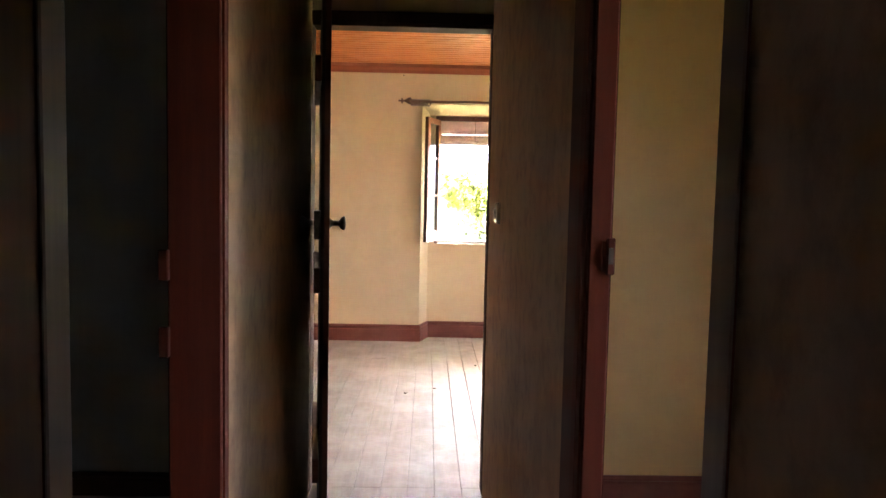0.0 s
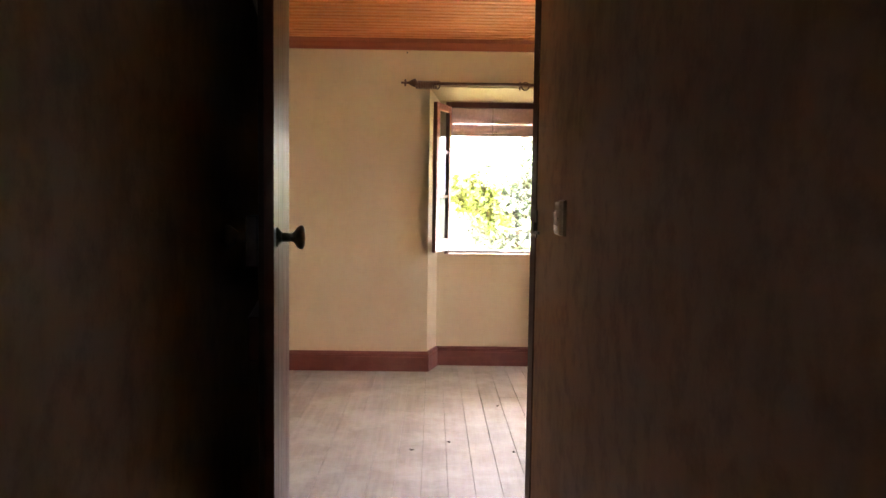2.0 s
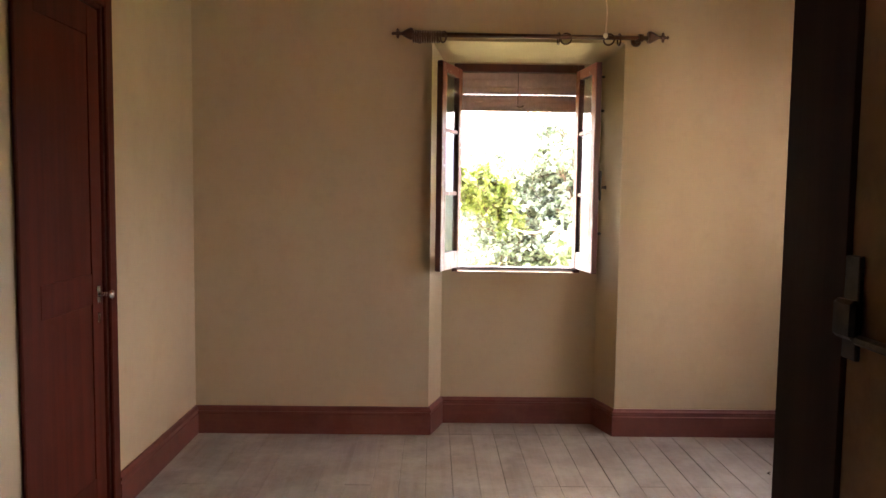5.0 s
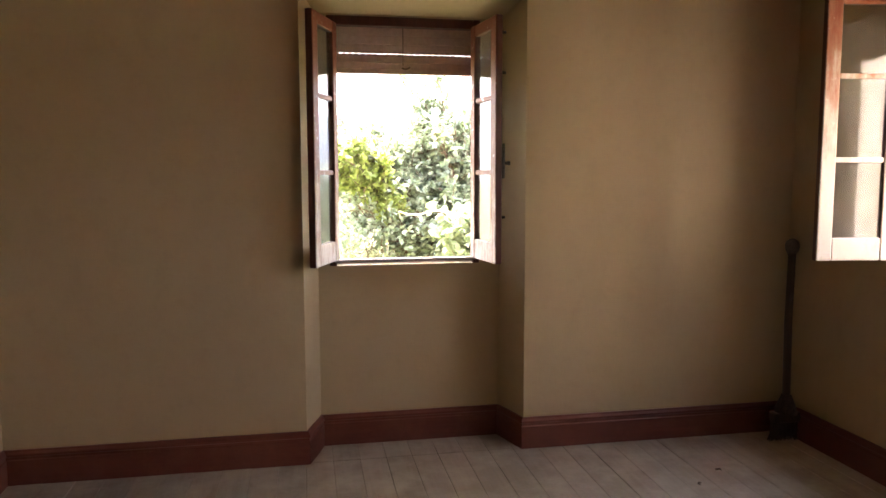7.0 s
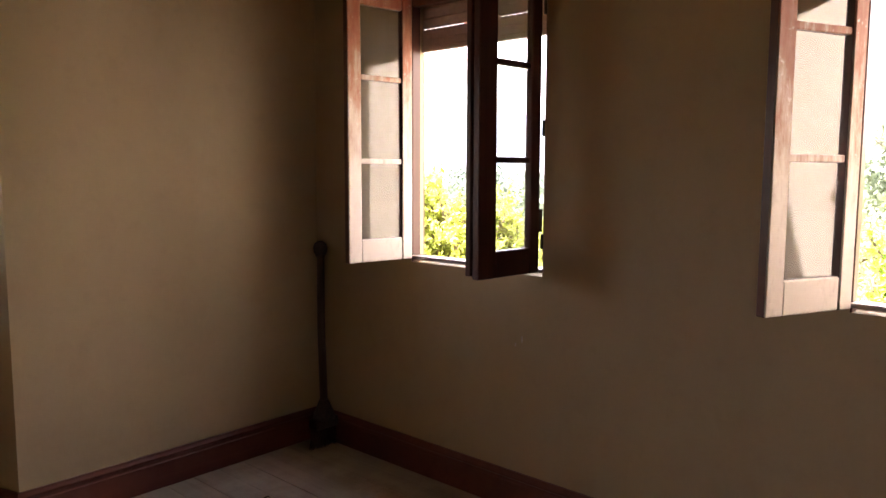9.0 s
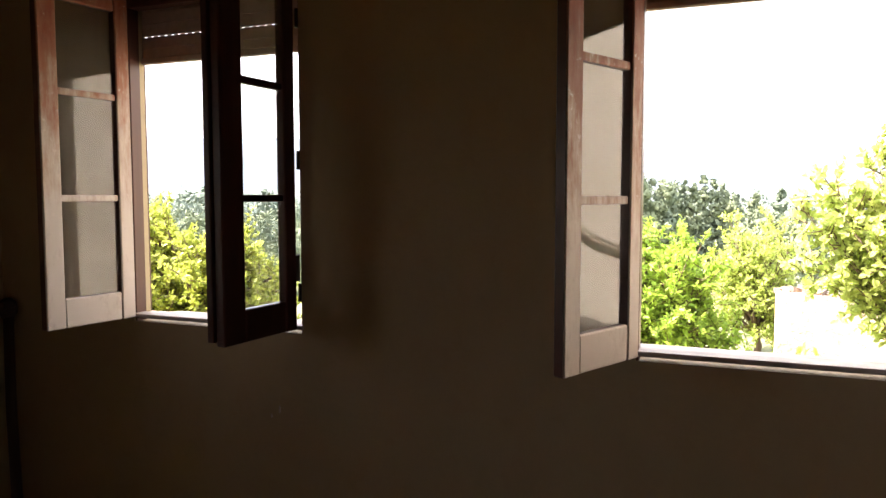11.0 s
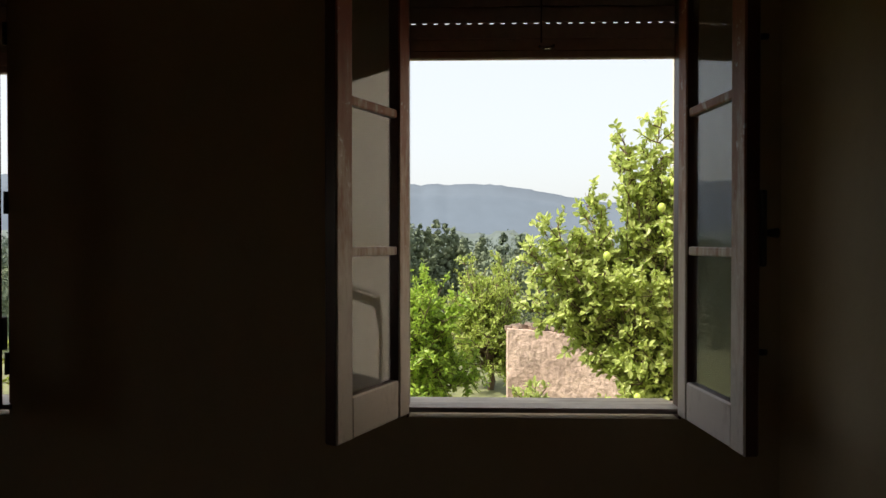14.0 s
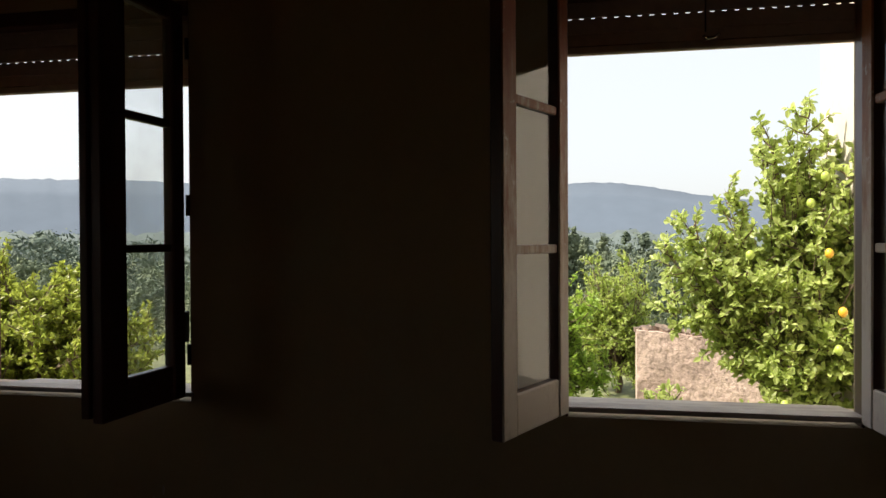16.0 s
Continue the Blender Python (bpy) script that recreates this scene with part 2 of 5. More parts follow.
def blind_mat(name, color, pass_share):
    m = plain(name, color, 0.45, 0, 0.12, 40, 0.03)
    nt = m.node_tree
    out = [n for n in nt.nodes if n.type == "OUTPUT_MATERIAL"][0]
    bs = [n for n in nt.nodes if n.type == "BSDF_PRINCIPLED"][0]
    tl = nt.nodes.new("ShaderNodeBsdfTranslucent")
    tl.inputs[0].default_value = (*color, 1)
    mx = nt.nodes.new("ShaderNodeMixShader")
    mx.inputs[0].default_value = pass_share
    nt.links.new(bs.outputs[0], mx.inputs[1])
    nt.links.new(tl.outputs[0], mx.inputs[2])
    nt.links.new(mx.outputs[0], out.inputs[0])
    return m


BLIND = blind_mat("blind_plastic", (0.52, 0.40, 0.35), 0.07)
BLINDLINK = plain("blind_link_plastic", (0.52, 0.38, 0.32), 0.5, 0, 0.12, 40, 0.03)
GLASS = glass_mat("clear_pane", 0.03)
GLASSDIRT = glass_mat("dusty_pane", 0.08)
GLASSDUST = glass_mat("thickly_dusty_pane", 0.10)
METAL = plain("aged_metal", (0.20, 0.17, 0.14), 0.38, 0.9, 0.4, 60, 0.1)
IRON = plain("dark_iron", (0.04, 0.035, 0.03), 0.5, 0.6, 0.4, 60, 0.15)
STEEL = plain("nickel_steel", (0.55, 0.53, 0.50), 0.25, 1.0, 0.15, 60, 0.05)
CREAM = plain("cream_plastic", (0.72, 0.62, 0.46), 0.25, 0, 0.08, 30, 0.03)
SWITCHBASE = plain("tan_plastic", (0.46, 0.36, 0.25), 0.4, 0, 0.12, 30, 0.03)
SWITCHSHADE = plain("shaded_cream_plastic", (0.55, 0.43, 0.30), 0.3, 0, 0.1, 30, 0.03)
BROWNPLASTIC = plain("brown_plastic", (0.10, 0.06, 0.04), 0.35, 0, 0.15, 30, 0.03)
RODWOOD = wood("dark_turned_wood", (0.10, 0.045, 0.025), (0.05, 0.02, 0.013), "x", 0.3, 1.0, None, 0.1, 0.1)
CORD = plain("pale_cord", (0.66, 0.52, 0.36), 0.8)
BROOMDARK = plain("dark_bristle", (0.055, 0.038, 0.030), 0.85, 0, 0.5, 80, 0.4)
BROOMSTICK = wood("broom_stick", (0.07, 0.045, 0.032), (0.035, 0.022, 0.018), "z", 0.5, 1.0, None, 0.2, 0.1)


# ---- building tools ----
def add_box(bm, x0, y0, z0, x1, y1, z1, m=None):
    vs = [bm.verts.new((x, y, z)) for z in (z0, z1) for y in (y0, y1) for x in (x0, x1)]
    if m is not None:
        for v in vs:
            v.co = m @ v.co
    for q in ((0, 2, 3, 1), (4, 5, 7, 6), (0, 1, 5, 4), (2, 6, 7, 3), (0, 4, 6, 2), (1, 3, 7, 5)):
        bm.faces.new([vs[i] for i in q])
    return vs


def box_bm(x0, y0, z0, x1, y1, z1, bev=0.0, seg=1, m=None):
    bm = bmesh.new()
    add_box(bm, x0, y0, z0, x1, y1, z1)
    if bev:
        bmesh.ops.bevel(bm, geom=bm.edges[:], offset=bev, segments=seg, affect="EDGES", profile=0.7)
    if m is not None:
        bm.transform(m)
    return bm


def add_tube(bm, points, radii, seg=10, caps=True):
    """A tube through the points, with a radius at each."""
    pts = [Vector(p) for p in points]
    rings = []
    side = None
    for i, p in enumerate(pts):
        d = (pts[min(i + 1, len(pts) - 1)] - pts[max(i - 1, 0)])
        d = d.normalized() if d.length > 1e-9 else Vector((0, 0, 1))
        if side is None:
            side = d.orthogonal().normalized()
        side = (side - d * side.dot(d))
        side = side.normalized() if side.length > 1e-6 else d.orthogonal().normalized()
        up = d.cross(side)
        rings.append([bm.verts.new(p + radii[i] * (math.cos(a) * side + math.sin(a) * up)) for a in (2 * math.pi * k / seg for k in range(seg))])
    for a, b in zip(rings, rings[1:]):
        for k in range(seg):
            f = bm.faces.new((a[k], a[(k + 1) % seg], b[(k + 1) % seg], b[k]))
            f.smooth = True
    if caps:
        bm.faces.new(rings[0][::-1])
        bm.faces.new(rings[-1])


def tube_bm(points, radii, seg=12):
    bm = bmesh.new()
    if not isinstance(radii, (list, tuple)):
        radii = [radii] * len(points)
    add_tube(bm, points, radii, seg)
    return bm


def part(name, bm, material, parent=None, label=""):
    me = bpy.data.meshes.new(name)
    bm.normal_update()
    bm.to_mesh(me)
    bm.free()
    for m in material if isinstance(material, (list, tuple)) else (material,):
        me.materials.append(m)
    ob = new(name, me)
    ob.parent = parent
    if label:
        ob["label"] = label
    return ob


def thing(name, label, category, group="", kind="", at=None):
    ob = new(name)
    ob.empty_display_size = 0.05
    if at is not None:
        ob.matrix_world = at
    return tagged(ob, label, category, group, kind)


def wall_bm(origin, u_dir, n_dir, u0, u1, z0, z1, thick, holes=()):
    """A slab from u0 to u1 along u_dir and z0 to z1, its face at origin, its body away along n_dir; holes as (u0, z0, u1, z1)."""
    o, u, n = Vector(origin), Vector(u_dir).normalized(), Vector(n_dir).normalized()
    us = sorted({u0, u1, *(h[i] for h in holes for i in (0, 2) if u0 <= h[i] <= u1)})
    zs = sorted({z0, z1, *(h[i] for h in holes for i in (1, 3) if z0 <= h[i] <= z1)})
    solid = {}
    for i in range(len(us) - 1):
        for j in range(len(zs) - 1):
            cu, cz = (us[i] + us[i + 1]) / 2, (zs[j] + zs[j + 1]) / 2
            solid[i, j] = not any(h[0] < cu < h[2] and h[1] < cz < h[3] for h in holes)
    bm = bmesh.new()
    memo = {}

    def vert(i, j, k):
        if (i, j, k) not in memo:
            memo[i, j, k] = bm.verts.new(o + u * us[i] + n * (thick * k) + Vector((0, 0, zs[j])))
        return memo[i, j, k]

    for (i, j), full in solid.items():
        if not full:
            continue
        bm.faces.new((vert(i, j, 0), vert(i + 1, j, 0), vert(i + 1, j + 1, 0), vert(i, j + 1, 0)))
        bm.faces.new((vert(i, j, 1), vert(i, j + 1, 1), vert(i + 1, j + 1, 1), vert(i + 1, j, 1)))
        for di, dj, a, b in ((-1, 0, (i, j), (i, j + 1)), (1, 0, (i + 1, j + 1), (i + 1, j)), (0, -1, (i + 1, j), (i, j)), (0, 1, (i, j + 1), (i + 1, j + 1))):
            if not solid.get((i + di, j + dj), False):
                bm.faces.new((vert(*a, 0), vert(*b, 0), vert(*b, 1), vert(*a, 1)))
    bmesh.ops.recalc_face_normals(bm, faces=bm.faces[:])
    return bm


def profile_run(points, profile, closed=False):
    """A moulding: profile as (out, z) pairs carried along plan points; out is to the left of the way, mitred at corners."""
    bm = bmesh.new()
    pts = [Vector(p) for p in points]
    rings = []
    for i, p in enumerate(pts):
        a = (pts[i] - pts[i - 1]).normalized() if i else None
        b = (pts[i + 1] - pts[i]).normalized() if i + 1 < len(pts) else None
        a, b = a or b, b or a
        na, nb = Vector((-a.y, a.x)), Vector((-b.y, b.x))
        mitre = (na + nb) / max(0.3, 1 + na.dot(nb))
        rings.append([bm.verts.new((p.x + mitre.x * o, p.y + mitre.y * o, z)) for o, z in profile])
    m = len(profile)
    for a, b in zip(rings, rings[1:]):
        for k in range(m):
            bm.faces.new((a[k], a[(k + 1) % m], b[(k + 1) % m], b[k]))
    bm.faces.new(rings[0][::-1])
    bm.faces.new(rings[-1])
    bmesh.ops.recalc_face_normals(bm, faces=bm.faces[:])
    return bm


def disc_bm(profile, seg=16, m=None):
    """A turned shape: (radius, height) pairs about z."""
    bm = bmesh.new()
    add_tube(bm, [(0, 0, h) for _, h in profile], [max(r, 1e-4) for r, _ in profile], seg)
    if m is not None:
        bm.transform(m)
    return bm


# ---- the plan ----
XL, XR, YF, YN, ZC = -1.325, 2.475, 7.02, 3.60, 2.55   # room: left, right, far, near, ceiling
NX0, NX1, NY, NZ = -0.015, 1.042, 7.245, 2.195         # window niche in the far wall
WALL_H = 2.75
SILL = 0.997
HEAD, HEAD1 = 2.10, 2.088
YP = 3.50  # hall side of the partition
W1, W2, W3 = (0.148, 0.834), (5.645, 6.343), (3.860, 4.567)  # clear openings of the three windows
OUT = 0.035  # outer frame beyond the clear opening


def hall_r(y):
    return 0.367 - 0.0263 * (y - 1.841)


def hall_l(y):
    return -0.382 - 0.05 * (y - 1.815)


# far wall in two layers: the deep piers and the thin wall at the back of the niche
far = part("wall_far", wall_bm((0, YF, 0), (1, 0, 0), (0, 1, 0), XL - 0.2, XR + 0.22, -0.3, WALL_H, NY - YF, [(NX0, -0.3, NX1, NZ)]), WALL)
tagged(far, "cream plastered wall with a deep window niche", "wall", kind="structure")
far_b = part("wall_niche", wall_bm((0, NY, 0), (1, 0, 0), (0, 1, 0), XL - 0.2, XR + 0.22, -3.2, WALL_H, 0.20, [(W1[0] - OUT, 0.905, W1[1] + OUT, HEAD1 + 0.026)]), WALL)
tagged(far_b, "thin plastered wall at the back of the niche", "wall", kind="structure")
right = part("wall_right", wall_bm((XR, 0, 0), (0, 1, 0), (1, 0, 0), YN, YF, -0.3, WALL_H, 0.08,
             [(w[0] - 0.006, SILL - 0.03, w[1] + 0.006, HEAD + 0.026) for w in (W2, W3)]), WALL)
tagged(part("wall_right_outer", wall_bm((XR + 0.081, 0, 0), (0, 1, 0), (1, 0, 0), YN, NY, -0.3, WALL_H, 0.14,
             [(w[0] - OUT - 0.14, SILL - 0.03, w[1] + OUT + 0.14, HEAD + 0.10) for w in (W2, W3)]), RENDER_OUT), "rendered outer skin of the house wall, splayed at the windows", "wall", kind="structure")
tagged(right, "cream plastered wall with two windows", "wall", kind="structure")
LD0, LD1, LDZ = 5.32, 5.93, 2.09
left = part("wall_left", wall_bm((XL, 0, 0), (0, 1, 0), (-1, 0, 0), YN, YF, -0.3, WALL_H, 0.14, [(LD0, -0.3, LD1, LDZ)]), WALL)
tagged(left, "cream plastered wall with a brown door", "wall", kind="structure")
DX0, DX1, DZ = -0.489, 0.344, 2.122
near = part("wall_near", wall_bm((0, YP, 0), (1, 0, 0), (0, 1, 0), -2.6, XR + 0.22, -0.3, WALL_H, YN - YP, [(DX0, -0.3, DX1, DZ)]), WALL)
tagged(near, "plastered partition with a doorway from the hall", "wall", kind="structure")

# hall walls, a little askew to the room, each with a doorway
RD0, RD1, SD0, SD1 = 1.025, 1.676, 0.985, 1.779
HTR, HTL = 0.036, 0.10  # thickness of the hall's two side walls
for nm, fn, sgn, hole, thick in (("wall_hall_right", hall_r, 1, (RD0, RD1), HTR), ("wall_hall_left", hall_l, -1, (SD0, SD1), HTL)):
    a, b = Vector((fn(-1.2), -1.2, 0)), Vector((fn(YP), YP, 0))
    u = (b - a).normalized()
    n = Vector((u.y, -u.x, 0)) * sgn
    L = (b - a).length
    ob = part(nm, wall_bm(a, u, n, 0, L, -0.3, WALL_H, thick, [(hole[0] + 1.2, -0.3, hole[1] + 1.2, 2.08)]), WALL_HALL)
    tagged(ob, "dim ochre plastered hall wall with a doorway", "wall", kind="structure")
# unseen opening, added so some light reaches the door frames from behind
tagged(part("wall_hall_end", wall_bm((0, -1.2, 0), (1, 0, 0), (0, -1, 0), -2.6, XR, -0.3, WALL_H, 0.12, [(0.0, 1.55, 0.12, 1.72)]), WALL_HALL), "plain plastered wall that closes the hall, with an added opening for light", "wall", kind="structure")
# side rooms off the hall
tagged(part("wall_side_yellow", wall_bm((0, YP - 0.005, 0), (1, 0, 0), (0, -1, 0), 0.42, XR, -0.3, WALL_H, 0.03), WALL_YELLOW), "ochre yellow wall of the side room", "wall", kind="structure")
# unseen openings, placed for the light they throw into the hall; the slot is added
tagged(part("wall_side_window", wall_bm((XR, 0, 0), (0, 1, 0), (1, 0, 0), -1.2, YP - 0.035, -3.2, WALL_H, 0.22, [(0.55, SILL, 1.15, HEAD - 0.1), (2.0, SILL + 0.2, 2.22, HEAD - 0.25)]), WALL_YELLOW), "yellow outer wall of the side room with an unseen window opening and added light slot", "wall", kind="structure")
tagged(part("wall_side_dark", wall_bm((0, YP - 0.005, 0), (1, 0, 0), (0, -1, 0), -2.6, -0.57, -0.3, WALL_H, 0.03), WALL_GREY), "dark grey wall of the unlit side room", "wall", kind="structure")
# unseen opening, added to brighten the dark room a little
tagged(part("wall_side_end", wall_bm((-2.6, 0, 0), (0, 1, 0), (-1, 0, 0), -1.2, YN, -0.3, WALL_H, 0.12, [(-1.0, 1.3, -0.8, 1.6)]), WALL_GREY), "plain wall that closes the unlit side room, with an added opening for light", "wall", kind="structure")
# under-floor skirt of the house towards the garden
tagged(part("wall_house_foot", wall_bm((XR + 0.005, 0, 0), (0, 1, 0), (1, 0, 0), YP - 0.035, YF, -3.2, -0.3, 0.215), RENDER_OUT), "rendered foot of the house wall", "wall", kind="structure")

# ceilings
bm = bmesh.new()
pitch = 0.085
k = 0
y = YN
while y < NY:
    add_box(bm, XL, y + 0.003, ZC, XR, min(y + pitch - 0.003, NY), ZC + 0.02)
    add_box(bm, XL, y + 0.010, ZC - 0.006, XR, min(y + pitch * 0.34, NY), ZC + 0.001)
    y += pitch
add_box(bm, XL - 0.1, YN, ZC + 0.012, XR + 0.1, NY, ZC + 0.05)
tagged(part("ceiling", bm, CEILWOOD), "orange-brown beaded pine board ceiling", "ceiling", kind="structure")
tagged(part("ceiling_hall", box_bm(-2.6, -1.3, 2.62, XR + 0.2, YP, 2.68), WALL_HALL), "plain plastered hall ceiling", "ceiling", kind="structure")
# unseen slab; its far overhang is sized to keep sun out of the niche
tagged(part("sun_block_roof", box_bm(-2.9, -1.6, 2.76, XR + 0.45, NY + 1.85, 2.86), RENDER_OUT), "unseen flat roof slab, deep far overhang added to block sun", "roof", kind="structure")
crown_profile = [(0, ZC - 0.085), (0.018, ZC - 0.085), (0.024, ZC - 0.066), (0.03, ZC - 0.03), (0.06, ZC - 0.014), (0.066, ZC - 0.008), (0, ZC - 0.008)]
crown_bm = profile_run([(XR, YN), (XR, YF), (XL, YF), (XL, YN), (XR, YN)], crown_profile)
tagged(part("trim_crown", crown_bm, CROWN), "red-brown wooden crown moulding", "moulding", kind="structure")

# skirting boards
BB = 0.156
bb_profile = [(0, 0), (0.020, 0), (0.020, BB - 0.045), (0.016, BB - 0.040), (0.016, BB - 0.030), (0.021, BB - 0.026), (0.021, BB - 0.016), (0.012, BB - 0.006), (0.010, BB), (0, BB)]
runs = {
    "baseboard_right": [(XR, YN), (XR, YF), (NX1, YF), (0.972, NY), (0.056, NY), (NX0, YF), (XL, YF), (XL, LD1 + 0.055)],
    "baseboard_left": [(XL, LD0 - 0.055), (XL, YN), (DX0 - 0.07, YN)],
    "baseboard_near": [(DX1 + 0.07, YN), (XR, YN)],
}
for nm, pts in runs.items():
    tagged(part(nm, profile_run(pts, bb_profile), TRIMRED), "oxblood painted wooden skirting board with beaded top", "skirting board", kind="structure")
bb2 = [(o, z * 0.76) for o, z in bb_profile]
tagged(part("baseboard_side", profile_run([(XR, YP - 0.035), (0.45, YP - 0.035)], bb2), TRIMRED), "tall dark skirting board in the side room", "skirting board", kind="structure")
tagged(part("baseboard_side_dark", profile_run([(-0.6, YP - 0.035), (-2.6, YP - 0.035)], [(o, z * 0.66) for o, z in bb_profile]), FRAMEDARK), "black skirting board in the unlit room", "skirting board", kind="structure")

# splayed cheeks of the niche, soffit
bm = bmesh.new()
for x0, x1 in ((NX0, 0.056), (NX1, 0.972)):
    vs = [bm.verts.new(v) for v in ((x0, YF + 0.003, 0), (x1, NY - 0.001, 0), (x0, NY - 0.001, 0), (x0, YF + 0.003, NZ), (x1, NY - 0.001, NZ), (x0, NY - 0.001, NZ))]
    for q in ((0, 1, 4, 3), (3, 4, 5), (0, 2, 1)):
        bm.faces.new([vs[i] for i in q])
vs = [bm.verts.new(v) for v in ((NX0, YF + 0.003, NZ - 0.002), (NX1, YF + 0.003, NZ - 0.002), (NX1, NY - 0.002, 2.12), (NX0, NY - 0.002, 2.12), (NX1, NY - 0.002, NZ - 0.002), (NX0, NY - 0.002, NZ - 0.002))]
bm.faces.new(vs[:4])
bm.faces.new((vs[1], vs[4], vs[2]))
bm.faces.new((vs[0], vs[3], vs[5]))
bmesh.ops.recalc_face_normals(bm, faces=bm.faces[:])
tagged(part("wall_niche_cheeks", bm, WALL), "splayed plaster cheeks of the window niche", "wall", kind="structure")


# ---- windows ----
def leaf(parent, width, height, mirror, hinge_sides, pane_mat, weather_sign, paint, lock_st=0.066):
    """One casement leaf, hinge at the local origin, reaching along +x (or -x), weather side along +y times weather_sign."""
    st, tr, br, dp = 0.066, 0.055, 0.098, 0.034
    s = -1 if mirror else 1

    def bar(name, x0, z0, x1, z1, d0=0.0, d1=dp, bev=0.004):
        bm = box_bm(min(s * x0, s * x1), d0 - dp / 2, z0, max(s * x0, s * x1), d1 - dp / 2, z1, bev)
        bm.normal_update()
        for f in bm.faces:
            f.material_index = 1 if f.normal.y * weather_sign > 0.3 else 0
        return part(name, bm, [WINDARK, paint], parent)

    bar("hinge_stile", 0.012, 0.0, st, height)
    lock = bar("lock_stile", width - lock_st, 0.0, width, height)
    bar("bottom_rail", st, 0.0, width - lock_st, br, 0.002, dp - 0.002)
    bar("top_rail", st, height - tr, width - lock_st, height, 0.002, dp - 0.002)
    cuts = [br, 0.428, 0.775, height - tr]
    for z in cuts[1:3]:
        bar("glazing_bar", st, z - 0.011, width - lock_st, z + 0.011, 0.006, dp - 0.006, 0.003)
    for a, b in zip(cuts, cuts[1:]):
        lo = a + (0.011 if a != cuts[0] else 0) - 0.004
        hi = b - (0.011 if b != cuts[3] else 0) + 0.004
        pane = part("pane", box_bm(min(s * (st - 0.004), s * (width - lock_st + 0.004)), -0.0015, lo, max(s * (st - 0.004), s * (width - lock_st + 0.004)), 0.0015, hi), pane_mat, parent, "old window glass, dusty")
        pane.visible_shadow = False
    for z in hinge_sides:
        part("hinge", tube_bm([(0, -0.018 * weather_sign, z - 0.03), (0, -0.018 * weather_sign, z + 0.03)], 0.006, 8), IRON, parent)
    return lock


